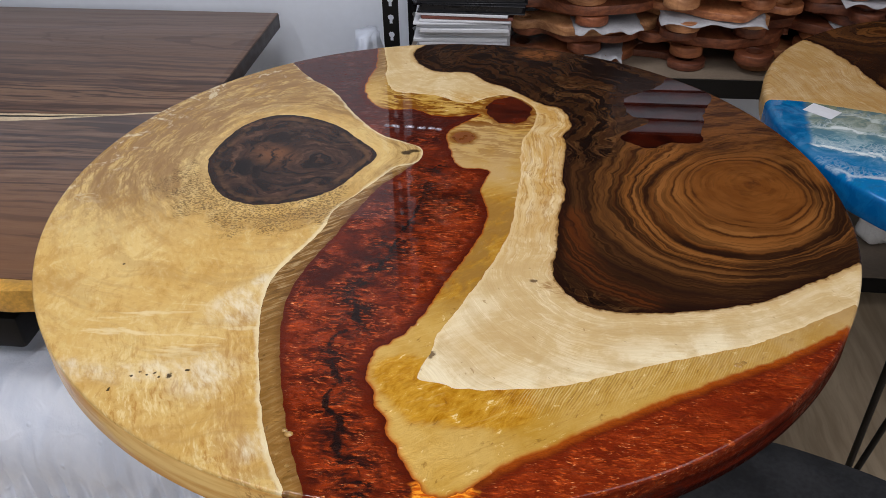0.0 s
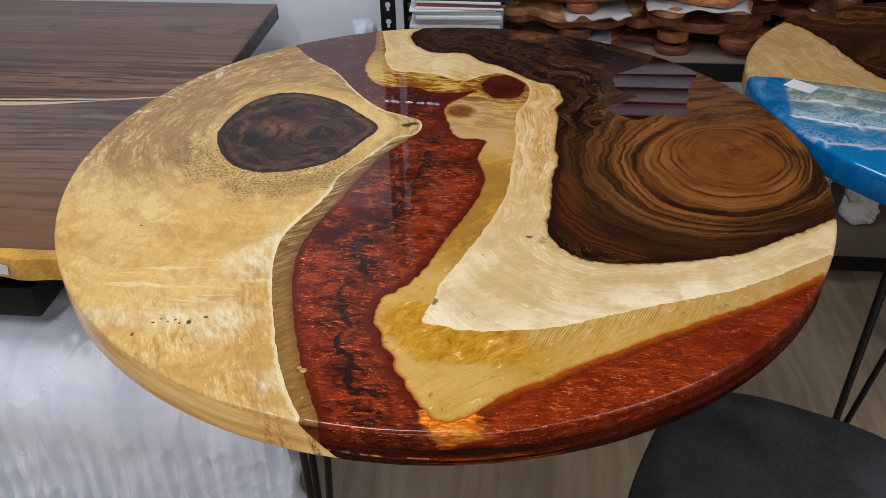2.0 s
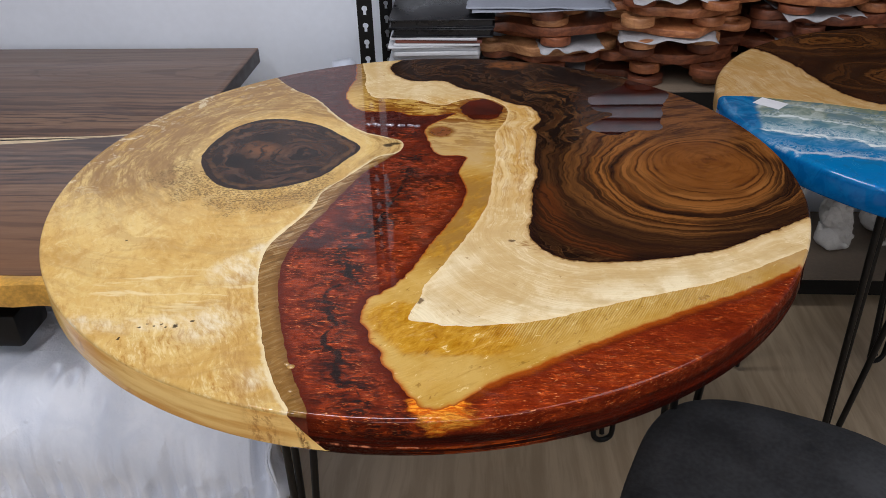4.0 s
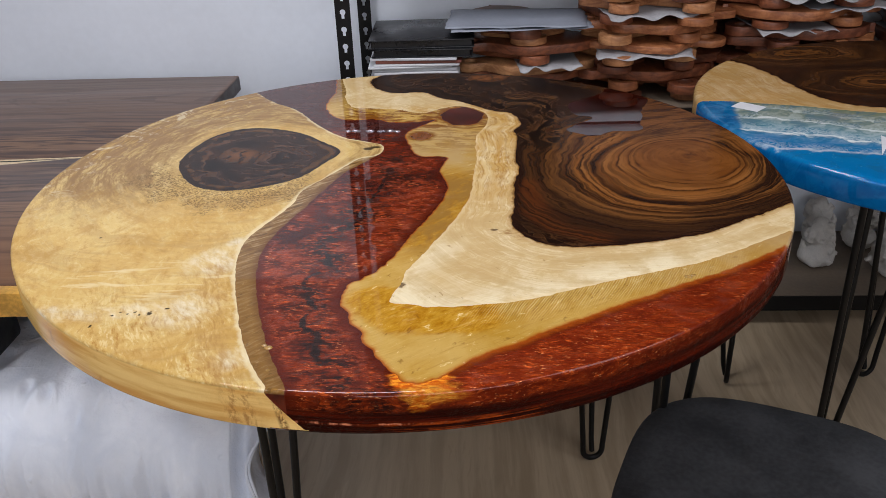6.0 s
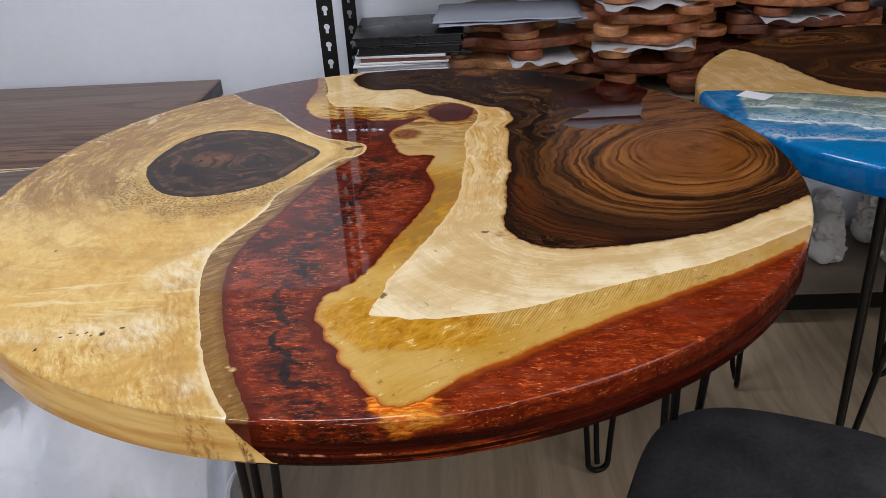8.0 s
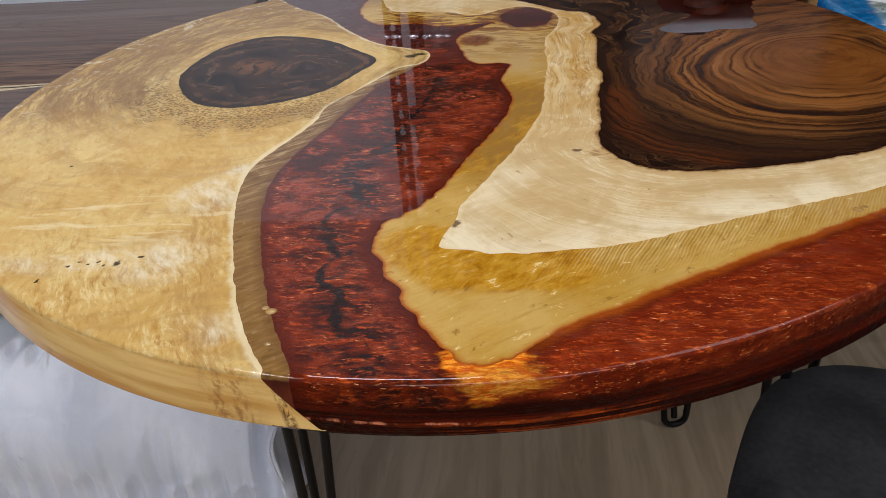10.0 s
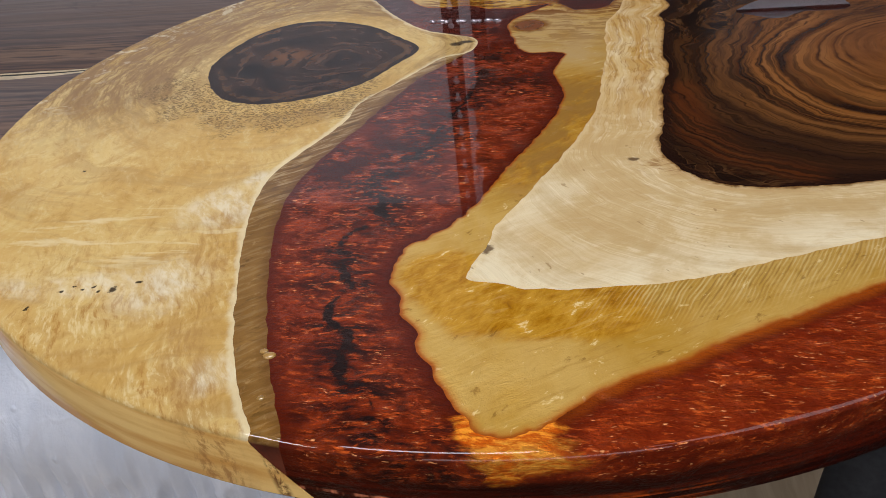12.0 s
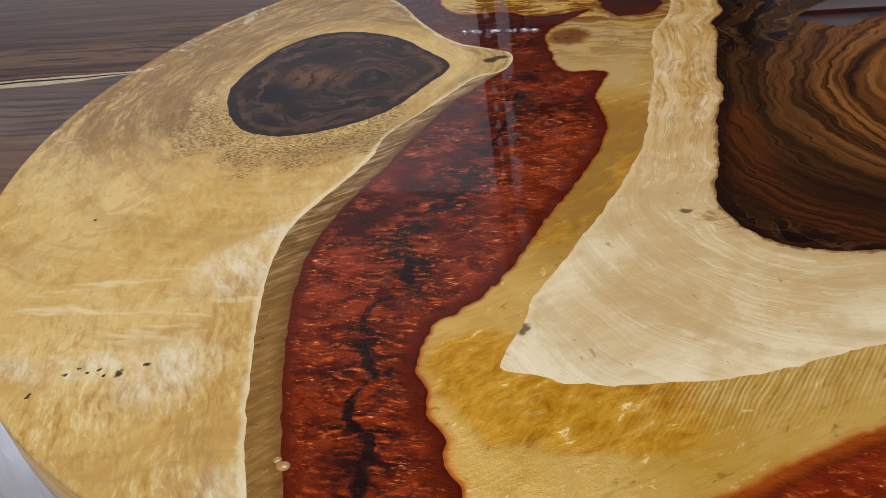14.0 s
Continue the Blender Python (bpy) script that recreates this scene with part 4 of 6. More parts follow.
def spline(ctrl, step=0.004, jag=0.0, seed=0, closed=False):
    """A smooth curve through control points, with a ragged edge of about jag metres."""
    p = [np.array(q, float) for q in ctrl]
    n = len(p)
    out = []
    for i in range(n if closed else n - 1):
        a, b, c, d = (p[(i + k) % n] if closed else p[min(max(i + k, 0), n - 1)] for k in (-1, 0, 1, 2))
        m = max(2, int(np.linalg.norm(c - b) / step))
        for t in np.arange(m) / m:
            out.append(0.5 * (2 * b + (c - a) * t + (2 * a - 5 * b + 4 * c - d) * t * t + (3 * b - a - 3 * c + d) * t ** 3))
    if not closed:
        out.append(p[-1])
    out = np.array(out)
    if jag:
        for k, q in enumerate(out):
            v = noise.noise_vector(Vector((q[0] * 70, q[1] * 70, seed))) + 0.6 * noise.noise_vector(Vector((q[0] * 190, q[1] * 190, seed + 7)))
            out[k] += jag * np.array(v)[:2]
    return out


def inside(poly, pts):
    """Which of pts lie in the polygon."""
    r = np.zeros(len(pts), bool)
    a = np.roll(poly, 1, 0)
    for (x0, y0), (x1, y1) in zip(a, poly):
        if y0 != y1:
            hit = ((y0 > pts[:, 1]) != (y1 > pts[:, 1])) & (pts[:, 0] < (x1 - x0) * (pts[:, 1] - y0) / (y1 - y0) + x0)
            r ^= hit
    return r


def distance(line, pts):
    """The distance from each of pts to a polyline."""
    best = np.full(len(pts), 9.0)
    for a, b in zip(line, line[1:]):
        d = b - a
        t = np.clip(((pts - a) @ d) / max(d @ d, 1e-12), 0, 1)
        best = np.minimum(best, np.linalg.norm(pts - a - t[:, None] * d, axis=1))
    return best


def along(line, pts):
    """How far along a polyline the spot nearest to each of pts lies."""
    run = np.r_[0, np.cumsum(np.linalg.norm(np.diff(line, axis=0), axis=1))]
    some, at = line[::3], run[::3]
    d = np.linalg.norm(pts[:, None, :] - some[None], axis=2)
    w = np.exp(-(d - d.min(1, keepdims=True)) / 0.012)
    return (w * at).sum(1) / w.sum(1)


def arc(p, q, radius, turn):
    """From the bearing of p to that of q on a circle, turning left (1) or right (-1)."""
    a, b = math.atan2(p[1], p[0]), math.atan2(q[1], q[0])
    sweep_by = (b - a) % (2 * math.pi) if turn > 0 else -((a - b) % (2 * math.pi))
    return [np.array((radius * math.cos(a + sweep_by * k / 40), radius * math.sin(a + sweep_by * k / 40))) for k in range(1, 40)]


def reach(line, centre, cap, soft=7):
    """How far a polyline lies from a centre, bearing by bearing, smoothed; a function of points."""
    d = line - centre
    r = np.full(180, 1.0) * cap
    np.minimum.at(r, np.round((np.degrees(np.arctan2(d[:, 1], d[:, 0])) % 360) / 2).astype(int) % 180, np.hypot(d[:, 0], d[:, 1]))
    k = np.exp(-0.5 * (np.arange(-3 * soft, 3 * soft + 1) / soft) ** 2)
    r = np.convolve(np.r_[r[-3 * soft:], r, r[:3 * soft]], k / k.sum(), "valid")

    def at(p):
        b = (np.degrees(np.arctan2(p[:, 1] - centre[1], p[:, 0] - centre[0])) % 360) / 2
        return np.interp(b, np.arange(181), np.r_[r, r[:1]])

    return at


def polar(bearings, values, soft):
    """A smooth closed curve round a centre: a function from bearings in degrees to the reach."""
    r = np.interp(np.arange(360), (*bearings, bearings[0] + 360), (*values, values[0]))
    k = np.exp(-0.5 * (np.arange(-3 * soft, 3 * soft + 1) / soft) ** 2)
    r = np.convolve(np.r_[r[-3 * soft:], r, r[:3 * soft]], k / k.sum(), "valid")
    return lambda b: np.interp(b, np.arange(361), np.r_[r, r[:1]])


def smooth01(x, a, b):
    t = np.clip((x - a) / (b - a), 0, 1)
    return t * t * (3 - 2 * t)


def inlaid_top(parent, radius, thick, curves, regions, fields, grid=0.006, over=0.006, under=0.004):
    """A round top cut along curves into pieces: regions is a list of (polygon or None, name, material, label); the first that holds a spot takes it."""
    rt = radius - over
    ring = np.array([(rt * math.cos(2 * math.pi * k / 400), rt * math.sin(2 * math.pi * k / 400)) for k in range(400)])
    pts, edges = [tuple(p) for p in ring], [(k, (k + 1) % 400) for k in range(400)]
    for c, closed in curves:
        s = len(pts)
        pts += [tuple(p) for p in c]
        edges += [(s + k, s + k + 1) for k in range(len(c) - 1)] + ([(s + len(c) - 1, s)] if closed else [])
    lines = np.array(pts)
    g = np.arange(-rt, rt, grid)
    gx, gy = np.meshgrid(g, g)
    gx = gx + (np.arange(len(g)) % 2 * grid / 2)[:, None]
    cand = np.c_[gx.ravel(), gy.ravel()]
    cand = cand[np.hypot(cand[:, 0], cand[:, 1]) < rt - grid * 0.7]
    cell = grid * 0.9
    taken = {(int(math.floor(x / cell)), int(math.floor(y / cell))) for x, y in lines}
    cand = [tuple(q) for q in cand if (int(math.floor(q[0] / cell)), int(math.floor(q[1] / cell))) not in taken]
    vs, _, fs, *_ = delaunay_2d_cdt([Vector(p) for p in pts + cand], edges, [], 0, 1e-6)
    vs = np.array([tuple(v) for v in vs])
    fs = np.array(fs)
    mid = vs[fs].mean(1)
    keep = np.hypot(mid[:, 0], mid[:, 1]) < rt * 0.99999
    fs, mid = fs[keep], mid[keep]
    owner = np.full(len(fs), -1)
    for k, (poly, *_) in enumerate(regions):
        hit = (owner < 0) & (inside(poly, mid) if poly is not None else True)
        owner[hit] = k
    prof = [(over * math.sin(radians(a)) - over, -over * (1 - math.cos(radians(a)))) for a in (0, 22, 45, 68, 90)]
    prof += [(0, -thick + under), (-0.3 * under, -thick + 0.3 * under), (-under, -thick)]
    made = []
    for k, (_, name, material, label) in enumerate(regions):
        tri = fs[owner == k]
        if not len(tri):
            continue
        used, back = np.unique(tri, return_inverse=True)
        back = back.reshape(-1, 3)
        n = len(used)
        xy = vs[used]
        # a triangle that turns right is turned round
        a, b, c = xy[back[:, 0]], xy[back[:, 1]], xy[back[:, 2]]
        wrong = np.cross(b - a, c - a) < 0
        back[wrong] = back[wrong][:, ::-1]
        verts = [(x, y, 0.0) for x, y in xy]
        tops = list(range(n))
        faces = [tuple(f) for f in back.tolist()]
        rim = {}

        def rim_row(i):
            if i not in rim:
                d = xy[i] / np.linalg.norm(xy[i])
                rim[i] = [i]
                for dr, dz in prof[1:]:
                    verts.append((*(d * (radius + dr)), dz))
                    tops.append(i)
                    rim[i].append(len(verts) - 1)
            return rim[i]

        floor_of = {}

        def low(i):
            if i in rim:
                return rim[i][-1]
            if i not in floor_of:
                verts.append((xy[i][0], xy[i][1], -thick))
                tops.append(i)
                floor_of[i] = len(verts) - 1
            return floor_of[i]

        count = {}
        for f in faces:
            for i, j in zip(f, f[1:] + f[:1]):
                count[(i, j)] = 1
        border = [(i, j) for i, j in count if (j, i) not in count]
        soft = []
        for i, j in border:
            if min(np.hypot(*xy[i]), np.hypot(*xy[j])) > rt - 2e-4:
                p, q = rim_row(i), rim_row(j)
                for s in range(len(prof) - 1):
                    faces.append((p[s], p[s + 1], q[s + 1], q[s]))
                    soft.append(len(faces) - 1)
        for i, j in border:
            if min(np.hypot(*xy[i]), np.hypot(*xy[j])) <= rt - 2e-4:
                faces.append((j, i, low(i), low(j)))
        for f in back.tolist():
            faces.append(tuple(low(i) for i in f[::-1]))
        me = bpy.data.meshes.new(name)
        me.from_pydata(verts, [], faces)
        flags = np.zeros(len(faces), bool)
        flags[soft] = True
        me.polygons.foreach_set("use_smooth", flags)
        at = me.attributes.new("top", "FLOAT", "POINT")
        at.data.foreach_set("value", np.array([1.0 if v[2] > -0.004 else 0.0 for v in verts], np.float32))
        for key, values in fields(name, xy).items():
            at = me.attributes.new(key, "FLOAT", "POINT")
            at.data.foreach_set("value", np.asarray(values, np.float32)[np.array(tops)])
        me.materials.append(material)
        me.update()
        ob = new(name, me)
        ob.parent = parent
        if label:
            tagged(ob, label)
        made.append(ob)
    return made


def hairpin(parent, x, y, top, angle=0.0, width=0.15, lean=0.0, third=0.085):
    """A hairpin leg of three bent rods under a plate, its foot at x, y."""
    bm = bmesh.new()
    ca, sa = math.cos(radians(angle)), math.sin(radians(angle))

    def at(u, w, z):
        return (x + ca * u - sa * w, y + sa * u + ca * w, z)

    r = 0.0058
    h = top - 0.004
    rod = [at(-width / 2, lean, h)]
    rod += [at(-0.022 + 0.0 * k, 0, 0.06 - 0.0 * k) for k in range(1)]
    rod += [at(-0.020 * math.cos(radians(a)), 0, r + 0.020 - 0.020 * math.sin(radians(a))) for a in range(0, 181, 20)]
    rod += [at(0.022, 0, 0.06), at(width / 2, lean, h)]
    sweep(bm, rod, r)
    sweep(bm, [at(0.0, 0.004, 0.02), at(0.0, 0.012, 0.05), at(0.0, third + lean, h)], r)
    b2 = box_bm(-width / 2 - 0.012, width / 2 + 0.012, -0.02, 0.11, 0, 0.004)
    for v in b2.verts:
        v.co = Vector(at(v.co.x, v.co.y + lean, top - 0.004 + v.co.z))
    leg = part("leg", solid(bm), M_IRON, parent, "black steel hairpin leg")
    part("mounting_plate", solid(b2), M_IRON, leg)
    return leg


# ---- room ----
def structure(name, bm, material, label, category):
    ob = part(name, bm, material, None, label)
    return tagged(ob, label, category, "", "structure")


X0, X1, Y0, Y1, ZC = -2.6, 2.6, -3.6, 1.13, 2.36
structure("floor", box_bm(X0 - 0.1, X1 + 0.1, Y0 - 0.1, Y1 + 0.1, -0.1, 0), M_FLOOR, "grey-beige wood-look vinyl floor", "floor")
structure("wall_north", box_bm(X0 - 0.1, X1 + 0.1, Y1, Y1 + 0.1, 0, 1.56), M_WALL, "plain cool white painted wall", "wall")
# unseen upper wall, greyed to dim its reflection in the resin
structure("wall_north_upper", box_bm(X0 - 0.1, X1 + 0.1, Y1, Y1 + 0.1, 1.56, ZC), M_WALL_UPPER, "unseen upper part of the wall, greyed to dim its reflection", "wall")
# unseen wall; its opening and frame are added round the fill lamp
wall = bmesh.new()
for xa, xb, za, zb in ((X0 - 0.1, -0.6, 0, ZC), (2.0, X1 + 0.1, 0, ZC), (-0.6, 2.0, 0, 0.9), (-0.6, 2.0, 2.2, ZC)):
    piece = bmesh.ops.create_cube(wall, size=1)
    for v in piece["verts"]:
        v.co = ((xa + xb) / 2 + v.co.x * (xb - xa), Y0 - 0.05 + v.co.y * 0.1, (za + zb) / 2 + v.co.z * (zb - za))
structure("wall_south", wall, M_WALL, "plain cool white wall with an added opening for a lamp", "wall")
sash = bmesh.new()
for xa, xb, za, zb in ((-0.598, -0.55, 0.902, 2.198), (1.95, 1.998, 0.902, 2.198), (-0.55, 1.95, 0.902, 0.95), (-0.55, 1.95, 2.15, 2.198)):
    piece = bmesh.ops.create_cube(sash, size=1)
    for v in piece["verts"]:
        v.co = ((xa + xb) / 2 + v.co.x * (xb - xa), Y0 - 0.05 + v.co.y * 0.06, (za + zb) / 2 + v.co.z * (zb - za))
structure("lamp_frame", sash, M_IRON, "dark metal frame added round the lamp opening", "window")
structure("wall_west", box_bm(X0 - 0.1, X0, Y0, Y1, 0, ZC), M_WALL, "plain cool white painted wall", "wall")
# unseen wall, coloured dark to keep its reflection off the table's rim
structure("wall_east", box_bm(X1, X1 + 0.1, Y0, Y1, 0, ZC), M_WALL_DARK, "unseen wall, coloured dark to cut its reflection", "wall")
# unseen ceiling, set low and dark to dim reflections in the tabletop
structure("ceiling", box_bm(X0 - 0.1, X1 + 0.1, Y0 - 0.1, Y1 + 0.1, ZC, ZC + 0.1), M_CEIL, "unseen ceiling, low and dark to dim reflections", "ceiling")


# ---- the round river table ----
TOP, RAD = 0.75, 0.525
SAP_EDGE = [(-0.345, 0.445), (-0.315, 0.405), (-0.273, 0.349), (-0.219, 0.297), (-0.172, 0.223), (-0.139, 0.178), (-0.109, 0.148), (-0.069, 0.128),
            (-0.049, 0.114), (-0.043, 0.094), (-0.05, 0.068), (-0.077, 0.053), (-0.098, 0.014), (-0.117, -0.022), (-0.139, -0.064), (-0.144, -0.107),
            (-0.163, -0.164), (-0.178, -0.206), (-0.18, -0.24), (-0.177, -0.27), (-0.164, -0.325), (-0.143, -0.393), (-0.127, -0.436), (-0.109, -0.476),
            (-0.088, -0.51), (-0.072, -0.54)]
SLOPE_EDGE = [(-0.045, 0.078), (-0.073, 0.027), (-0.091, -0.003), (-0.113, -0.074), (-0.127, -0.127), (-0.145, -0.187), (-0.152, -0.232), (-0.152, -0.265),
              (-0.142, -0.323), (-0.123, -0.385), (-0.105, -0.435), (-0.091, -0.469), (-0.075, -0.501), (-0.056, -0.54)]
RESIN_EDGE = [(-0.187, 0.52), (-0.179, 0.489), (-0.168, 0.413), (-0.171, 0.322), (-0.151, 0.266), (-0.12, 0.238), (-0.077, 0.240), (-0.038, 0.219),
              (0.0, 0.222), (0.030, 0.230), (-0.006, 0.183), (-0.013, 0.15), (-0.004, 0.11), (0.013, 0.064), (0.056, 0.053), (0.049, 0.003),
              (0.061, -0.066), (0.047, -0.139), (0.023, -0.205), (0.0, -0.277), (-0.022, -0.312), (-0.038, -0.328), (-0.039, -0.36), (-0.028, -0.393),
              (-0.01, -0.429), (0.006, -0.463), (0.024, -0.489), (0.037, -0.504), (0.050, -0.508), (0.065, -0.505), (0.084, -0.489), (0.109, -0.465),
              (0.147, -0.443), (0.178, -0.421), (0.218, -0.397), (0.264, -0.369), (0.326, -0.333), (0.395, -0.293), (0.465, -0.243), (0.49, -0.225)]
CREAM_EDGE = [(-0.175, 0.53), (-0.169, 0.5), (-0.148, 0.412), (-0.142, 0.366), (-0.129, 0.325), (-0.112, 0.304), (-0.048, 0.295), (-0.011, 0.274),
              (0.015, 0.272), (0.039, 0.293), (0.068, 0.304), (0.098, 0.286), (0.118, 0.253), (0.116, 0.2), (0.103, 0.16), (0.099, 0.134),
              (0.101, 0.041), (0.097, -0.031), (0.094, -0.085), (0.08, -0.147), (0.061, -0.203), (0.045, -0.247), (0.026, -0.292), (0.021, -0.327),
              (0.012, -0.364), (0.037, -0.371), (0.059, -0.376), (0.12, -0.371), (0.169, -0.358), (0.232, -0.331), (0.297, -0.306), (0.361, -0.28),
              (0.43, -0.238), (0.48, -0.205), (0.51, -0.185)]
HEART_EDGE = [(-0.075, 0.545), (-0.088, 0.517), (-0.107, 0.483), (-0.101, 0.441), (-0.075, 0.405), (-0.051, 0.391), (0.0, 0.391), (0.035, 0.354),
              (0.066, 0.335), (0.098, 0.304), (0.128, 0.275), (0.16, 0.258), (0.174, 0.205), (0.161, 0.171), (0.165, 0.137), (0.16, 0.044),
              (0.164, 0.008), (0.155, -0.05), (0.152, -0.123), (0.147, -0.172), (0.156, -0.202), (0.18, -0.231), (0.226, -0.243), (0.299, -0.233),
              (0.374, -0.212), (0.42, -0.184), (0.504, -0.126), (0.54, -0.1)]
KNOT_EDGE = [(-0.347, 0.036), (-0.352, 0.08), (-0.337, 0.155), (-0.297, 0.2), (-0.246, 0.202), (-0.189, 0.176), (-0.143, 0.131), (-0.110, 0.088),
             (-0.127, 0.037), (-0.152, -0.013), (-0.19, -0.044), (-0.242, -0.06), (-0.289, -0.049), (-0.323, -0.013)]
WINDOW_EDGE = [(0.345, 0.394), (0.399, 0.331), (0.385, 0.274), (0.369, 0.201), (0.362, 0.162), (0.32, 0.159), (0.285, 0.139), (0.247, 0.166),
               (0.261, 0.192), (0.293, 0.227), (0.265, 0.25), (0.262, 0.306), (0.316, 0.353)]
POCKET_EDGE = [(0.039, 0.255), (0.054, 0.286), (0.079, 0.296), (0.102, 0.277), (0.112, 0.249), (0.1, 0.212), (0.073, 0.204), (0.051, 0.216)]
EYELET_EDGE = [(-0.006, 0.151), (0.003, 0.168), (0.019, 0.168), (0.028, 0.154), (0.021, 0.137), (0.006, 0.136)]
VEIN = [(-0.020, 0.060, 4), (-0.030, -0.040, 5), (-0.042, -0.110, 5), (-0.055, -0.165, 7), (-0.060, -0.195, 10), (-0.066, -0.214, 11), (-0.080, -0.226, 9), (-0.082, -0.238, 8), (-0.073, -0.257, 8),
        (-0.068, -0.277, 9), (-0.062, -0.294, 10), (-0.074, -0.300, 9), (-0.084, -0.311, 9), (-0.085, -0.326, 6), (-0.080, -0.346, 4), (-0.071, -0.368, 7), (-0.063, -0.378, 8), (-0.070, -0.387, 6), (-0.075, -0.398, 6),
        (-0.071, -0.410, 6), (-0.062, -0.421, 8), (-0.054, -0.427, 9), (-0.052, -0.436, 7), (-0.054, -0.446, 7), (-0.049, -0.460, 10), (-0.044, -0.470, 9), (-0.044, -0.478, 5), (-0.033, -0.481, 4), (-0.025, -0.487, 5),
        (-0.022, -0.496, 4), (-0.020, -0.508, 8), (-0.004, -0.517, 6), (0.020, -0.518, 5)]


def river_table():
    table = thing("round_table", (0, 0, 0), "round river table of golden wood and red resin on hairpin legs", "table")
    c_sap = spline(SAP_EDGE, jag=0.0012, seed=1)
    c_slope = spline(SLOPE_EDGE, jag=0.0015, seed=2)
    c_red = spline(RESIN_EDGE, 0.003, jag=0.0026, seed=3)
    scallop = smooth01(c_red[:, 1], -0.33, -0.38) * smooth01(c_red[:, 0], 0.05, 0.03)
    c_red[:, 0] += scallop * (0.0055 * np.sin(c_red[:, 1] * 47 + 1.6 * np.sin(c_red[:, 1] * 31)) ** 2 - 0.003)
    c_cream = spline(CREAM_EDGE, jag=0.0018, seed=4)
    c_heart = spline(HEART_EDGE, jag=0.0020, seed=5)
    c_knot = spline(KNOT_EDGE, jag=0.0012, seed=6, closed=True)
    c_win = spline(WINDOW_EDGE, jag=0.0030, seed=7, closed=True)
    c_pocket = spline(POCKET_EDGE, 0.003, jag=0.0042, seed=8, closed=True)
    c_eye = spline(EYELET_EDGE, jag=0.0025, seed=9, closed=True)
    big = RAD * 1.1
    sap = np.vstack([c_sap, arc(c_sap[-1], c_sap[0], big, -1)])
    tip = int(np.argmin(np.linalg.norm(c_sap - c_slope[0], axis=1)))
    c_slope = np.vstack([c_sap[tip][None], c_slope[1:]])
    red = np.vstack([c_slope, arc(c_slope[-1], c_red[-1], big, 1), c_red[::-1], arc(c_red[0], c_sap[0], big, 1), c_sap[:tip]])
    heart = np.vstack([c_heart, arc(c_heart[-1], c_heart[0], big, 1)])
    cream = np.vstack([c_cream, arc(c_cream[-1], c_cream[0], big, 1)])
    regions = [(c_knot, "knot", M_KNOT, "dark brown oval knot"),
               (c_pocket, "resin_pocket", M_DARKRESIN, "small pocket of red resin"),
               (c_eye, "resin_pocket", M_AMBER, "small pocket of amber resin"),
               (c_win, "resin_pocket", M_POOL, "jagged pocket of dark red resin"),
               (heart, "heartwood", M_HEART, "dark ringed heartwood"),
               (cream, "cream_sapwood", M_CREAM, "pale cream sapwood"),
               (sap, "sapwood", M_SAP, "golden sapwood with dark speckles"),
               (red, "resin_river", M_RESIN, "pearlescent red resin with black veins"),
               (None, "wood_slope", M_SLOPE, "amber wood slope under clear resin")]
    vein = spline([q[:2] for q in VEIN], 0.003, jag=0.003, seed=14)
    vein_run = np.r_[0, np.cumsum([math.dist(a[:2], b[:2]) for a, b in zip(VEIN, VEIN[1:])])]
    vein_length = np.linalg.norm(np.diff(vein, axis=0), axis=1).sum()

    rc, kc = np.array((0.4176, 0.0547)), np.array((-0.187, 0.062))
    disc_reach = polar((17, 60, 103, 160, 212, 253, 300), (0.055, 0.056, 0.058, 0.074, 0.095, 0.110, 0.082), 10)
    ring_reach = polar((0, 30, 60, 100, 150, 180, 218, 250, 283, 320, 341), (0.106, 0.127, 0.149, 0.103, 0.103, 0.132, 0.182, 0.197, 0.158, 0.126, 0.112), 10)
    bearing = np.arange(180) * 2
    heart_reach, knot_reach = reach(c_heart, rc, np.interp(bearing, (0, 60, 95, 130, 325, 345, 360), (0.185, 0.20, 0.28, 0.36, 0.36, 0.20, 0.185)), 12), reach(c_knot, kc, 0.2, 4)

    def fields(name, p):
        out = {}
        if name == "heartwood":
            de = distance(c_heart, p)
            far = np.hypot(p[:, 0] - rc[0], p[:, 1] - rc[1]) + 1e-6
            bear = np.degrees(np.arctan2(p[:, 1] - rc[1], p[:, 0] - rc[0])) % 360
            inner, middle, outer = disc_reach(bear), ring_reach(bear), np.maximum(heart_reach(p), ring_reach(bear) + 0.03)
            out["ring"] = np.where(far < inner, 0.25 * far / inner, np.where(far < middle, 0.25 + 0.235 * (far - inner) / (middle - inner), 0.485 + 0.515 * (far - middle) / (outer - middle)))
            out["edge"], out["along"] = de, along(c_heart, p)
            out["arm"] = np.clip(smooth01(out["ring"], 0.98, 1.35) + smooth01(p[:, 1], 0.02, 0.16) * smooth01(p[:, 0], 0.285, 0.20), 0, 1)
            out["strand"] = 0.25 + 0.75 * smooth01(p[:, 0], 0.12, 0.16) * smooth01(p[:, 1], 0.42, 0.30)
            out["tawny"] = smooth01(np.hypot((p[:, 0] - 0.12) * 0.55, p[:, 1] - 0.478), 0.030, 0.012)
            out["rust"] = smooth01(distance(np.array(((0.172, -0.05), (0.176, -0.14), (0.205, -0.20), (0.25, -0.225))), p), 0.03, 0.005)
            out["calm"] = smooth01(p[:, 1], 0.095, 0.15) * smooth01(p[:, 0], 0.30, 0.37)
            out["crotch"] = smooth01(distance(np.array(((0.474, 0.098), (0.480, 0.070), (0.498, 0.046))), p), 0.020, 0.002)
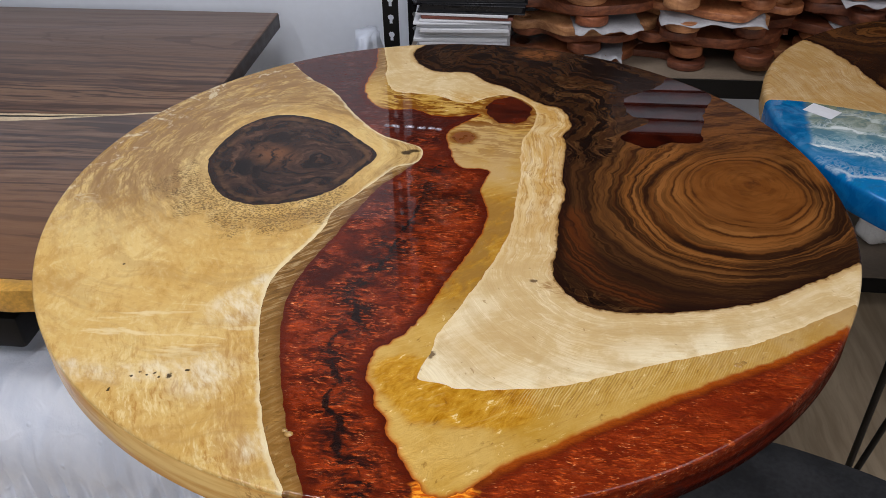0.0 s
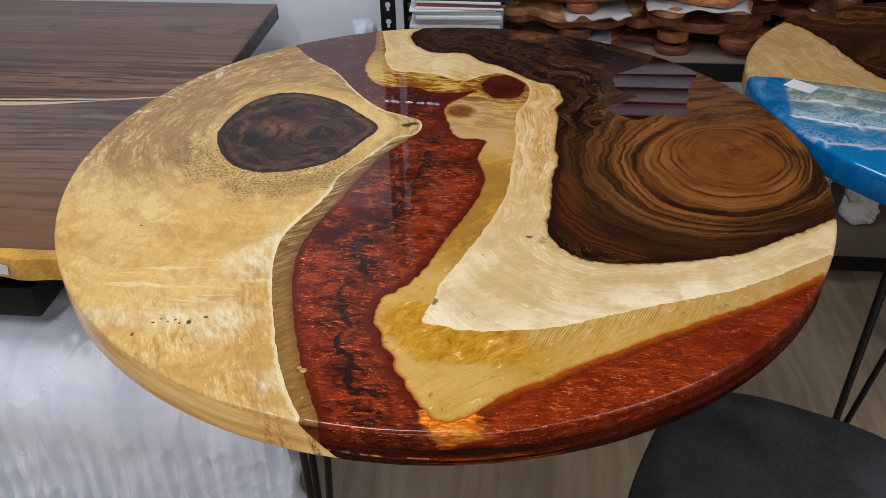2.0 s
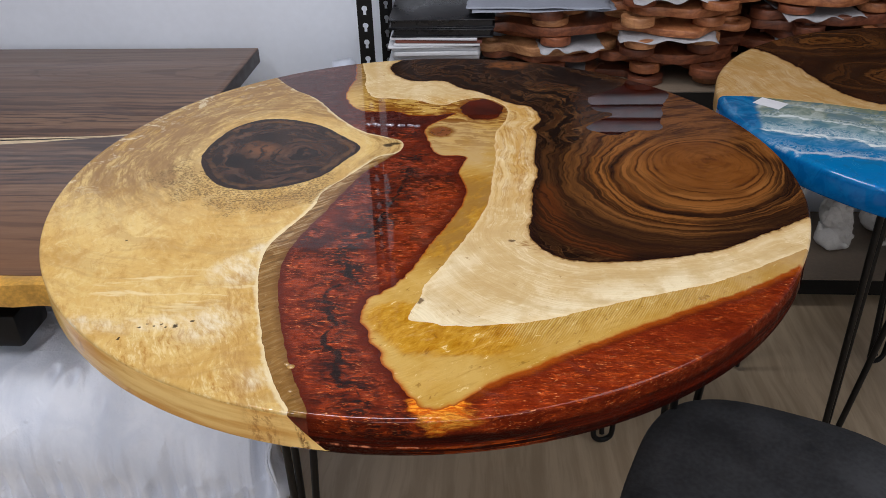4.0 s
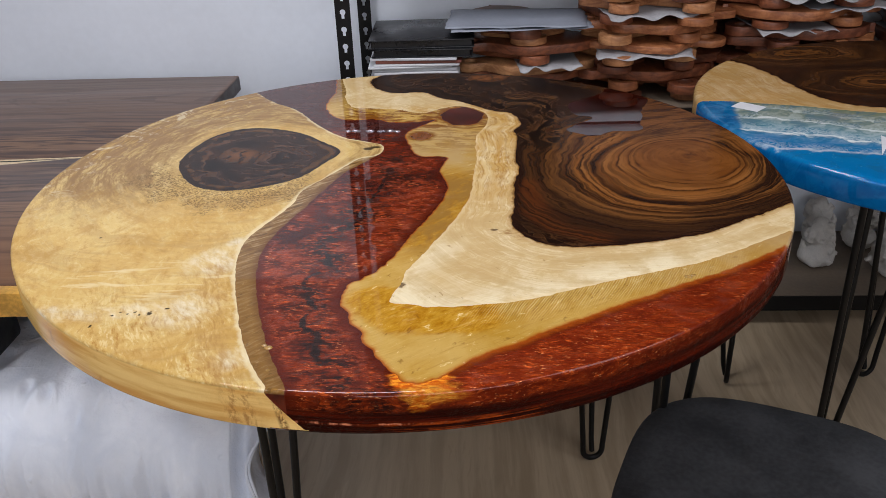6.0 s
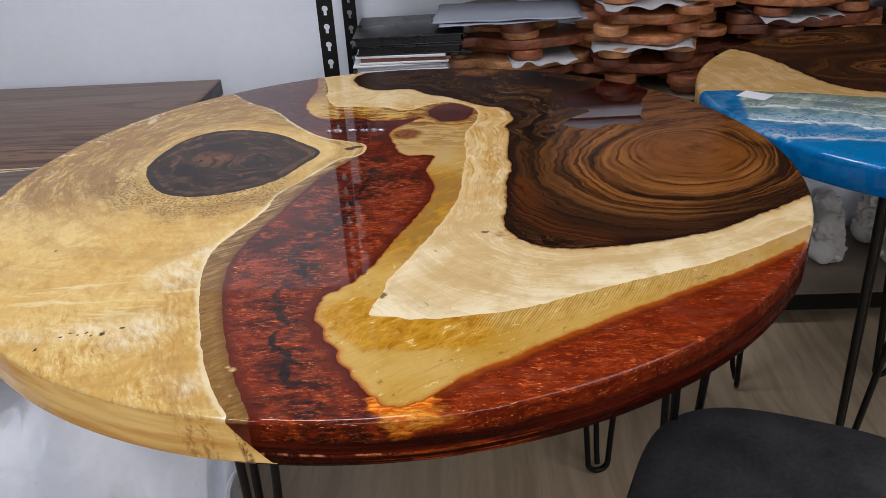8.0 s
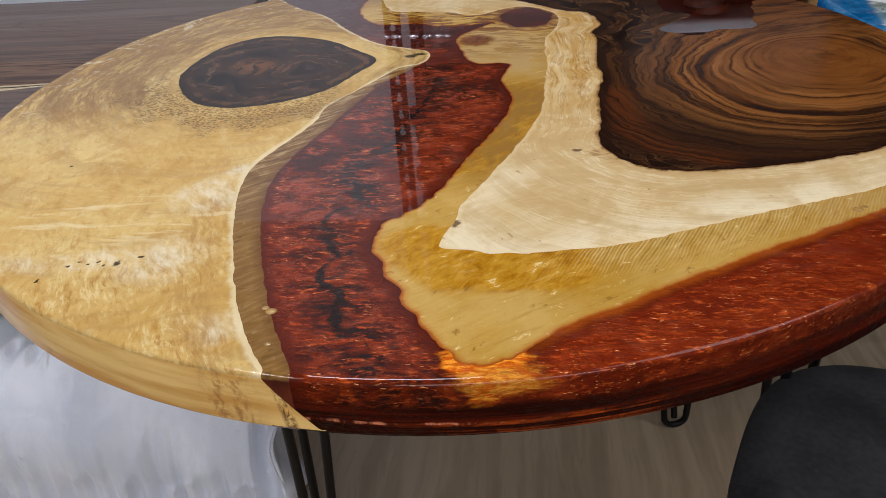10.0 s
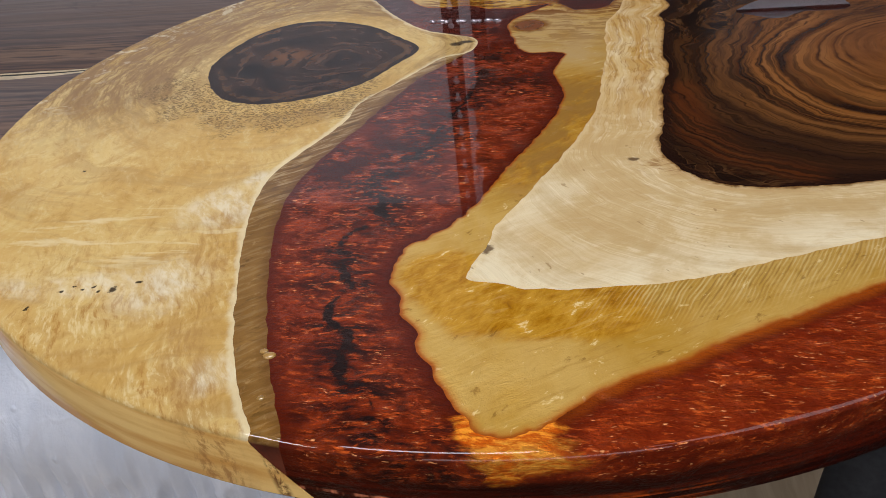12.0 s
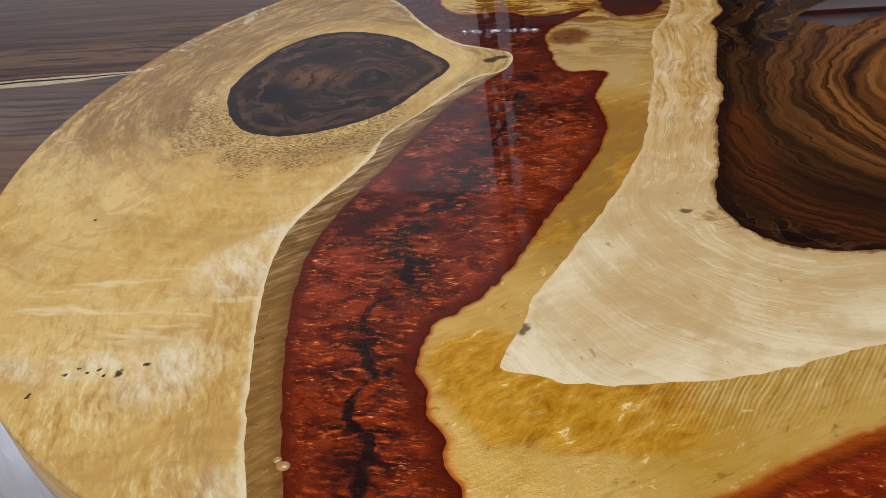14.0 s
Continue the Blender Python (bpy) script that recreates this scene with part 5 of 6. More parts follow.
            out["umber"] = smooth01(distance(np.array(((0.525, 0.02), (0.515, -0.06), (0.48, -0.115), (0.40, -0.155))), p), 0.055, 0.012)
            out["bear_x"], out["bear_y"] = (p[:, 0] - rc[0]) / far, (p[:, 1] - rc[1]) / far
        elif name == "knot":
            out["edge"] = distance(c_knot, p)
            out["ring"] = np.hypot(p[:, 0] - kc[0], p[:, 1] - kc[1]) / knot_reach(p)
        elif name == "sapwood":
            out["edge"] = distance(c_sap, p)
            dk = distance(c_knot, p)
            below = smooth01(p[:, 1], 0.12, -0.02) * smooth01(p[:, 0], -0.50, -0.38)
            out["speck"] = smooth01(dk, 0.125, 0.015) * below * smooth01(p[:, 0], -0.10, -0.17) * (0.72 + 0.28 * smooth01(p[:, 0], -0.31, -0.26))
            r = np.hypot(p[:, 0], p[:, 1])
            out["grey"] = smooth01(r, 0.27, 0.46) * smooth01(p[:, 1], -0.22, 0.06) * 0.95
            mid = np.array((-0.24, 0.075))
            away = np.hypot(p[:, 0] - mid[0], p[:, 1] - mid[1]) + 1e-6
            out["dk"], out["kx"], out["ky"] = dk, (p[:, 0] - mid[0]) / away, (p[:, 1] - mid[1]) / away
            out["flow"] = smooth01(p[:, 1], -0.17, 0.03)
            out["rough"] = 0.25 + 0.75 * smooth01(p[:, 1], -0.28, -0.42)

            def near(x, y, wide):
                return smooth01(np.hypot(p[:, 0] - x, p[:, 1] - y), wide, wide * 0.2)

            out["white"] = np.maximum.reduce([near(-0.203, -0.38, 0.055), near(-0.205, -0.27, 0.055), near(-0.185, -0.225, 0.03), near(-0.128, -0.47, 0.03),
                                              0.75 * smooth01(distance(np.array(((-0.36, -0.385), (-0.30, -0.388), (-0.23, -0.372))), p), 0.026, 0.006)])
            out["wisps"] = smooth01(distance(np.array(((-0.32, -0.32), (-0.21, -0.315))), p), 0.07, 0.02)
            out["brown"] = smooth01(distance(np.array(((-0.196, -0.29), (-0.184, -0.343), (-0.168, -0.41), (-0.152, -0.46), (-0.125, -0.50))), p), 0.022, 0.006)
        elif name == "cream_sapwood":
            out["edge"], out["heart"] = distance(c_cream, p), distance(c_heart, p)
            out["along"] = along(c_heart, p)
            out["bleach"] = smooth01(distance(c_cream, p), 0.050, 0.006) * smooth01(p[:, 1], -0.18, -0.28)
            out["stain"] = smooth01(np.hypot(p[:, 0] - 0.15, (p[:, 1] + 0.205) * 1.3), 0.032, 0.008)
            out["warm"] = smooth01(p[:, 1], -0.22, 0.05) * smooth01(p[:, 1], 0.33, 0.27)
        elif name == "wood_slope":
            left = distance(c_slope, p) < distance(c_red, p)
            out["dull"] = np.where(left, 0.95, 0.75 * smooth01(p[:, 1], 0.30, 0.40))
            out["deep"] = np.maximum(smooth01(distance(np.array(((-0.005, -0.36), (0.03, -0.395), (0.10, -0.395))), p), 0.055, 0.01), 0.75 * smooth01(p[:, 1], -0.30, -0.20) * smooth01(p[:, 1], 0.06, -0.04))
            out["stri"] = smooth01(distance(c_cream, p), 0.050, 0.012) * smooth01(p[:, 0], 0.07, 0.14) * smooth01(p[:, 0], 0.46, 0.28)
            out["pocket"] = np.minimum(distance(np.vstack([c_pocket, c_pocket[:1]]), p), distance(np.vstack([c_eye, c_eye[:1]]), p))
            out["tan"] = smooth01(p[:, 1], -0.30, -0.20) * smooth01(p[:, 1], 0.03, -0.05)
            out["beige"] = np.maximum(smooth01(p[:, 1], -0.03, 0.05) * smooth01(p[:, 1], 0.24, 0.18), 0.9 * smooth01(p[:, 0], 0.24, 0.36))
            out["fan"] = np.where(left, 0, smooth01(p[:, 1], 0.17, 0.21) * smooth01(p[:, 1], 0.36, 0.31) * smooth01(p[:, 0], -0.16, -0.11) + 0.45 * smooth01(p[:, 1], 0.06, 0.12) * smooth01(p[:, 1], 0.21, 0.17))
            out["red"] = np.where(left, distance(c_slope, p) + 0.004, distance(c_red, p))
        else:
            river = name == "resin_river"
            wide = np.interp(along(vein, p) / vein_length, vein_run / vein_run[-1], [0.00048 * q[2] for q in VEIN])
            out["vein"] = distance(vein, p) / wide if river else np.full(len(p), 9.0)
            out["smoke"] = smooth01(distance(vein, p), 0.046, 0.0) * (1.0 if river else 0.0)
            out["edge"] = np.minimum(distance(c_red, p), distance(c_slope, p) + 0.004) if river else np.full(len(p), 0.012)
            tip = smooth01(np.hypot((p[:, 0] - 0.055) * 0.42, p[:, 1] + 0.508), 0.030, 0.006)
            r = np.hypot(p[:, 0], p[:, 1])
            out["amber"] = tip * smooth01(distance(c_red, p), 0.018, 0.003) if river else np.zeros(len(p))
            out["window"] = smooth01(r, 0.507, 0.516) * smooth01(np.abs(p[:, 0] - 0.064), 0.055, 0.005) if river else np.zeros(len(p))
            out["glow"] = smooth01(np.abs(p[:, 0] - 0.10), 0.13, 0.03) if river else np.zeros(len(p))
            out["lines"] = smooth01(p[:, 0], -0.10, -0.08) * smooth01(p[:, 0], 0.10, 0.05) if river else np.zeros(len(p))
            out["still"] = smooth01(p[:, 1], 0.08, 0.24) if river else np.ones(len(p))
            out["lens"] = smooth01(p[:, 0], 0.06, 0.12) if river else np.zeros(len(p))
            out["fore_bright"] = smooth01(p[:, 1], -0.18, -0.38) * smooth01(p[:, 0], 0.42, 0.22) * (1 + 0.8 * smooth01(distance(c_red, p), 0.05, 0.01) * smooth01(p[:, 0], 0.05, 0.09) * smooth01(p[:, 0], 0.30, 0.15)) if river else np.zeros(len(p))
        return out

    curves = [(c_sap, False), (c_slope, False), (c_red, False), (c_cream, False), (c_heart, False), (c_knot, True), (c_win, True), (c_pocket, True), (c_eye, True)]
    for ob in inlaid_top(table, RAD, 0.046, curves, regions, fields, grid=0.0048, over=0.0042):
        ob.location.z = TOP
    # the wood runs on under the resin at the rim
    bm = bmesh.new()
    a0, a1 = math.atan2(-0.523, -0.0880), math.atan2(-0.523, -0.0490)
    low_row, top_row = [], []
    n = 24
    for k in range(n + 1):
        a = a0 + (a1 - a0) * k / n
        zt = -0.003 - 0.043 * (k / n) ** 0.9
        low_row.append(bm.verts.new(((RAD + 0.0005) * math.cos(a), (RAD + 0.0005) * math.sin(a), -0.0420)))
        top_row.append(bm.verts.new(((RAD + 0.0005) * math.cos(a), (RAD + 0.0005) * math.sin(a), max(zt, -0.0419))))
    for k in range(n):
        bm.faces.new((low_row[k], low_row[k + 1], top_row[k + 1], top_row[k]))
    ext = bmesh.ops.extrude_face_region(bm, geom=bm.faces[:])
    for v in ext["geom"]:
        if isinstance(v, bmesh.types.BMVert):
            v.co.x *= 0.985
            v.co.y *= 0.985
    part("sapwood_foot", solid(bm), M_SAP, table, "golden sapwood running under the resin").location.z = TOP
    # small bubbles set in the clear resin
    for x, y, r in ((-0.098, -0.450, 0.0045), (-0.103, -0.446, 0.0030), (-0.090, -0.487, 0.0026), (0.335, -0.316, 0.0042), (0.341, -0.312, 0.0028)):
        bm = bmesh.new()
        bmesh.ops.create_uvsphere(bm, u_segments=14, v_segments=8, radius=r)
        for v in bm.verts:
            v.co = (x + v.co.x * (1 + 0.2 * math.sin(40 * v.co.y + x)), y + v.co.y * 0.8, TOP + v.co.z * 0.28)
        part("bubble", solid(bm), M_BUBBLE, table, "small amber resin bubble", 180)
    # a row of beads added for glints on a ripple in the resin
    for k in range(9):
        bm = bmesh.new()
        bmesh.ops.create_uvsphere(bm, u_segments=14, v_segments=8, radius=0.0045)
        for v in bm.verts:
            v.co = (-0.110 + 0.0100 * k + 0.003 * math.sin(k * 2.7) + v.co.x * (1.1 + 0.4 * math.sin(k * 1.9)), 0.180 - 0.0006 * k + 0.0012 * math.sin(k * 2.1) + v.co.y * 0.7, TOP + v.co.z * 0.6)
        part("glint_bead", solid(bm), M_GLINT_BEAD, table, "small glossy bead standing in for a glint", 180)
    for x, y, a, w, third in ((0.33, 0.24, 10, 0.13, 0.08), (0.372, -0.10, -97, 0.13, 0.06), (-0.195, -0.21, -80, 0.11, 0.05), (-0.40, 0.16, 170, 0.13, 0.08)):
        hairpin(table, x, y, TOP - 0.046, a, w, 0.0, third)
    return table


river_table()


# ---- the second table ----
def sea_table():
    cx, cy, top, rad = 0.945, 0.325, 0.735, 0.45
    table = thing("round_table", (cx, cy, 0), "round table of dark wood and sea-blue resin on hairpin legs", "table")

    def local(pts):
        return [(x - cx, y - cy) for x, y in pts]

    c_sea = spline(local([(0.42, 0.38), (0.496, 0.355), (0.55, 0.350), (0.60, 0.335), (0.675, 0.312), (0.741, 0.285), (0.80, 0.266), (1.0, 0.21), (1.2, 0.17), (1.45, 0.15)]), jag=0.002, seed=21)
    c_heart = spline(local([(0.56, 0.70), (0.611, 0.640), (0.645, 0.595), (0.678, 0.515), (0.700, 0.41), (0.735, 0.335), (0.80, 0.298), (1.0, 0.25), (1.2, 0.215), (1.45, 0.2)]), jag=0.004, seed=22)
    big = rad * 1.12
    heart = np.vstack([c_heart, arc(c_heart[-1], c_heart[0], big, 1)])
    sea = np.vstack([c_sea, arc(c_sea[-1], c_sea[0], big, -1)])
    regions = [(sea, "sea_resin", M_SEA, "glossy blue resin with white wave lines"),
               (heart, "heartwood", M_HEART, "dark ringed heartwood"),
               (None, "cream_sapwood", M_HONEY, "honey-coloured sapwood")]

    def fields(name, p):
        n = len(p)
        if name == "sea_resin":
            return {"edge": distance(c_sea, p), "blue": smooth01(p[:, 0] - 0.2 * p[:, 1], -0.355, -0.425)}
        if name == "heartwood":
            de = distance(c_heart, p)
            dc = np.minimum(np.hypot((p[:, 0] + 0.16) * 0.7, (p[:, 1] - 0.35) * 1.3), np.hypot((p[:, 0] + 0.09) * 0.8, (p[:, 1] - 0.125) * 1.2) + 0.02)
            return {"ring": 0.62 + 0.37 * np.clip(dc / 0.20, 0, 1), "edge": de, "rust": np.zeros(n), "bear_x": p[:, 0] * 4, "bear_y": p[:, 1] * 2,
                    "along": along(c_heart, p), "arm": np.zeros(n), "strand": np.zeros(n), "tawny": np.zeros(n)}
        return {"edge": distance(c_sea, p), "heart": distance(c_heart, p), "warm": np.full(n, 0.45), "along": along(c_sea, p), "pits": np.zeros(n), "stain": np.zeros(n), "bleach": np.zeros(n)}

    for ob in inlaid_top(table, rad, 0.045, [(c_sea, False), (c_heart, False)], regions, fields, grid=0.009, over=0.010):
        ob.location.z = top
    for x, y, a in ((0.675, 0.51, 72), (1.0, 0.53, 20), (0.745, 0.165, -120), (1.09, 0.19, -40)):
        hairpin(table, x - cx, y - cy, top - 0.045, a)
    bm = box_bm(-0.024, 0.024, -0.017, 0.017, 0, 0.0006)
    tag = part("price_tag", bm, M_PAPER, None, smooth=None)
    tag.matrix_world = pose(0.576, 0.314, top + 0.0003, 0, 0, -42)
    tagged(tag, "small blank white paper tag lying on resin", "tag")
    bm = prism(bmesh.new(), [(-0.006, -0.045), (0.016, 0.03), (0.004, 0.045)], 0, 0.0006)
    tag = part("price_tag", bm, M_PAPER, None, smooth=None)
    tag.matrix_world = pose(0.722, 0.115, top + 0.0003, 0, 0, -15)
    tagged(tag, "narrow blank white paper tag lying on resin", "tag")


sea_table()


# ---- the slab table by the wall ----
def slab_table():
    x0, x1, y0, y1, z0, z1 = -1.75, -0.548, -0.092, 1.062, 0.565, 0.605
    # the crack's line along the slab, and the pale wood in front of it and behind it
    run = (x0, -0.963, -0.816, -0.728, -0.692, -0.631, x1)
    line = (0.385, 0.443, 0.454, 0.461, 0.470, 0.482, 0.490)
    half = (0.0045, 0.0045, 0.0034, 0.0012, 0.0005, 0.0004, 0.0004)
    front = (0.024, 0.017, 0.009, 0.0010, 0.0005, 0.0004, 0.0003)
    back = (0.006, 0.0065, 0.006, 0.0055, 0.0050, 0.0030, 0.0005)
    xs = np.linspace(x0, x1, 70)
    mid = np.interp(xs, run, line) + 0.0012 * np.sin(xs * 31) + 0.0006 * np.sin(xs * 83)
    low, high = mid - np.interp(xs, run, half), mid + np.interp(xs, run, half)
    below = low - np.interp(xs, run, front) * (1 + 0.2 * np.sin(xs * 19))
    above = high + np.interp(xs, run, back) * (1 + 0.2 * np.sin(xs * 27))

    def between(lower, upper):
        return list(zip(xs, lower)) + list(zip(xs, upper))[::-1]

    t = thing("slab_table", (x0, y0, 0), "long dark walnut slab table with a pale live edge", "table")
    inv = t.matrix_world.inverted()

    def add(name, bm, mat, label=""):
        for v in bm.verts:
            v.co = inv @ v.co
        return part(name, bm, mat, t, label)

    def plank(pts):
        return solid(prism(bmesh.new(), pts, z0, z1, 0.0012))

    add("plank", plank(between(above, np.full(70, y1))), M_SLAB, "dark walnut plank")
    add("plank", plank(between(np.linspace(y0 + 0.03, y0 + 0.024, 70), below)), M_SLAB, "dark walnut plank")
    edge = [(x0, y0 + 0.03)] + [(x, y0 + 0.004 * math.sin(x * 23) + 0.003 * math.sin(x * 61)) for x in np.linspace(x0, x1, 60)] + [(x1, y0 + 0.023)]
    add("live_edge", plank(edge), M_EDGE, "pale live edge strip")
    for lower, upper in ((below, low), (high, above)):
        add("sapwood_streak", solid(prism(bmesh.new(), between(lower, upper), z0, z1 - 0.0005)), M_STREAK, "pale sapwood streak along a dark crack")
    add("crack", solid(prism(bmesh.new(), between(low, high), z0, z1 - 0.0012)), M_IRON, "dark crack beside the sapwood streak")
    # thin strips added so that the slab's end is dark
    add("end_cap", box_bm(x1, x1 + 0.0022, 0.494, y1 - 0.003, z0 + 0.003, z1 - 0.002, 0.0008), M_BROWNBOX, "thin dark strip over the slab's end")
    add("end_cap", box_bm(x1, x1 + 0.0022, y0 + 0.030, 0.486, z0 + 0.003, z1 - 0.002, 0.0008), M_BROWNBOX, "thin dark strip over the slab's end")
    for yy in (0.0, 0.92):
        add("leg_beam", box_bm(-0.72 - 0.9, -0.657, yy - 0.07, yy + 0.02, 0.465, 0.527, 0.008), M_IRON, "black steel beam")
    for xx in (-1.5, -0.66):
        add("leg_bracket", box_bm(xx - 0.02, xx + 0.02, -0.02, 0.90, 0.5275, 0.5645, 0.002), M_IRON)
        for yy in (0.30, 0.90):
            add("leg", box_bm(xx - 0.019, xx + 0.019, yy - 0.025, yy + 0.025, 0, 0.527, 0.004), M_IRON)


slab_table()
tag = part("price_tag", box_bm(-0.011, 0.011, -0.0004, 0.0004, -0.009, 0.009), M_PAPER, None, smooth=None)
tag.matrix_world = pose(-0.672, -0.0975, 0.585, 0, 8, 0)
tagged(tag, "small white paper tag stuck on the live edge", "tag")


# ---- foam-wrapped bundle ----
DENTS = ((0.155, 0.30, 0.008, 0.006), (0.190, 0.305, 0.006, 0.007), (0.245, 0.34, 0.007, 0.004))


def wrapped_package():
    pack = thing("wrapped_package", (-0.76, 0.0, 0), "package wrapped in pleated white packing foam on the floor", "packaging")
    bm = bmesh.new()
    xs, us = np.linspace(-0.49, 0.485, 260), np.linspace(0, 1, 100)
    rows = []
    for x in xs:
        row = []
        for u in us:
            if u < 0.3:
                k = u / 0.3
                y, z = 0.20 - 0.29 * k, 0.452 - 0.02 * k * k
            else:
                k = (u - 0.3) / 0.7
                a = min(k * 5, 1) * math.pi / 2
                y, z = -0.09 - 0.085 * math.sin(a) - 0.03 * k, 0.432 - 0.07 * (1 - math.cos(a)) - 0.36 * k
            # soft upright pleats that deepen towards the floor, under a smooth wrap
            ph = x * 205 + 1.3 * math.sin(x * 13) + 0.5 * math.sin(u * 6 + x * 5)
            deep = float(smooth01(np.array(u), 0.33, 0.52))
            grow = float(smooth01(np.array(u), 0.33, 0.85))
            pleat = deep * (0.004 + (0.009 + 0.013 * grow) * ((1 + math.sin(ph)) / 2) ** 2.2 + 0.0015 * math.sin(2.3 * ph + 1))
            p = Vector((x * 5, u * 4, 3.1))
            v = noise.noise_vector(p) * 0.006 + noise.noise_vector(Vector((x * 15, u * 3, 1.0))) * 0.003
            fold = 0.005 * (1 - abs(noise.noise(Vector((x * 10 + u * 4, u * 7, 5.0))))) ** 7
            for dx, du, wide, sink in DENTS:
                k2 = ((x - dx) / wide) ** 2 + ((u - du) / (wide * 1.6)) ** 2
                fold -= sink * math.exp(-k2) - 0.7 * sink * math.exp(-0.6 * (math.sqrt(k2) - 1.9) ** 2 * 3)
            row.append(bm.verts.new((x + v.x * 0.4, y + pleat + v.y - fold, max(z + (v.z + fold) * (1 if u < 0.5 else 0.3), 0.002))))
        rows.append(row)
    for a, b in zip(rows, rows[1:]):
        for k in range(len(us) - 1):
            bm.faces.new((a[k], a[k + 1], b[k + 1], b[k]))
    last = [v.co.copy() for v in rows[-1]]
    wrap = part("wrap", bm, M_FOAM, pack, smooth=180)
    # the end is rolled round the corner in a loose curl
    bm = bmesh.new()
    prev = [bm.verts.new((q.x - 0.004, q.y - 0.0015, q.z)) for q in last]
    for s in range(1, 25):
        f = s / 24
        back = 0.030 * math.sin(math.pi * min(f / 0.62, 1)) + (0.050 * ((f - 0.80) / 0.20) ** 1.5 if f > 0.80 else -0.010 * math.sin(math.pi * max(f - 0.62, 0) / 0.18))
        ring = []
        for q in last:
            sway = 0.010 * math.sin(q.z * 47 + 0.6) + noise.noise(Vector((f * 1.5, q.z * 19, 2))) * 0.022 + 0.010 * math.sin(q.z * 17)
            ring.append(bm.verts.new((q.x + 0.058 * f + sway * f, q.y - 0.0015 + back * (0.7 + 0.3 * math.sin(q.z * 23)), max(q.z - 0.004 * f, 0.002))))
        for k in range(len(us) - 1):
            bm.faces.new((prev[k], prev[k + 1], ring[k + 1], ring[k]))
        prev = ring
    curl = part("end_fold", bm, M_FOAM, pack, "loose curl of white foam at the end", 180)
    for ob in (wrap, curl):
        mod = ob.modifiers.new("thickness", "SOLIDIFY")
        mod.thickness, mod.offset = 0.004, -1


wrapped_package()


# ---- chair ----
def chair():
    c = thing("chair", (0.470, -0.329, 0), "charcoal leatherette chair seat on black steel legs", "chair", rz=-22)
    n = 72
    out = []
    for k in range(n):
        a = 2 * math.pi * k / n
        ca, sa = math.cos(a), math.sin(a)
        r = 0.192 / (abs(ca) ** 3.1 + abs(sa) ** 3.1) ** (1 / 3.1)
        out.append((r * ca, r * sa))
    bm = bmesh.new()
    rings = []
    for s, z in ((0.90, 0.400), (0.985, 0.406), (1.0, 0.416), (1.0, 0.430), (0.992, 0.438), (0.965, 0.443), (0.8, 0.4455), (0.5, 0.446), (0.2, 0.446)):
        rings.append([bm.verts.new((x * s, y * s, z)) for x, y in out])
    for a, b in zip(rings, rings[1:]):
        for k in range(n):
            bm.faces.new((a[k], a[(k + 1) % n], b[(k + 1) % n], b[k]))
    bm.faces.new(rings[0][::-1])
    bm.faces.new(rings[-1])
    part("seat", bm, M_SEAT, c, "charcoal leatherette seat pad", 60)
    for sx in (-1, 1):
        for sy in (-1, 1):
            part("leg", solid(sweep(bmesh.new(), [(sx * 0.12, sy * 0.12, 0.41), (sx * 0.16, sy * 0.16, 0.0)], 0.011)), M_IRON, c)


chair()


# ---- shelving ----
def slotted_post(parent, x, y, height, flip):
    """A slotted angle post: two plates, the front one with keyhole slots."""
    w, t, pitch = 0.034, 0.002, 0.038
    pts = [(0, 0), (w, 0), (w, height), (0, height)]
    edges = [(0, 1), (1, 2), (2, 3), (3, 0)]
    holes = []
    z = 0.03
    while z < height - 0.03:
        hole = [(w / 2 + 0.0065 * math.cos(a), z + 0.0065 * math.sin(a)) for a in (radians(-60 + k * 300 / 9) for k in range(10))]
        hole += [(w / 2 - 0.0033, z - 0.014), (w / 2 + 0.0033, z - 0.014)]
        s = len(pts)
        pts += hole
        edges += [(s + k, s + (k + 1) % len(hole)) for k in range(len(hole))]
        holes.append((z, np.array(hole)))
        z += pitch
    vs, _, fs, *_ = delaunay_2d_cdt([Vector(p) for p in pts], edges, [], 0, 1e-6)
    bm = bmesh.new()
    front = [bm.verts.new((v.x, 0, v.y)) for v in vs]
    for f in fs:
        m = np.array([[sum(vs[i].x for i in f) / 3, sum(vs[i].y for i in f) / 3]])
        if not any(abs(z - m[0, 1]) < 0.03 and inside(h, m)[0] for z, h in holes):
            bm.faces.new([front[i] for i in f])
    res = bmesh.ops.extrude_face_region(bm, geom=bm.faces[:])
    for g in res["geom"]:
        if isinstance(g, bmesh.types.BMVert):
            g.co.y += t
    b2 = box_bm(0 if flip else w - t, t if flip else w, t, w, 0, height)
    tmp = bpy.data.meshes.new("tmp")
    b2.to_mesh(tmp)
    b2.free()
    bm.from_mesh(tmp)
    bpy.data.meshes.remove(tmp)
    for v in bm.verts:
        v.co += Vector((x, y, 0))
    return part("post", solid(bm), M_IRON, parent, "black slotted steel angle post", None)


SX0, SX1, SY0, SY1 = -0.216, 1.36, 0.75, 1.125
# shelves above the second are unseen, added to darken the table's reflections
SHELF_Z = (0.09, 0.595, 1.12, 1.62, 2.08)


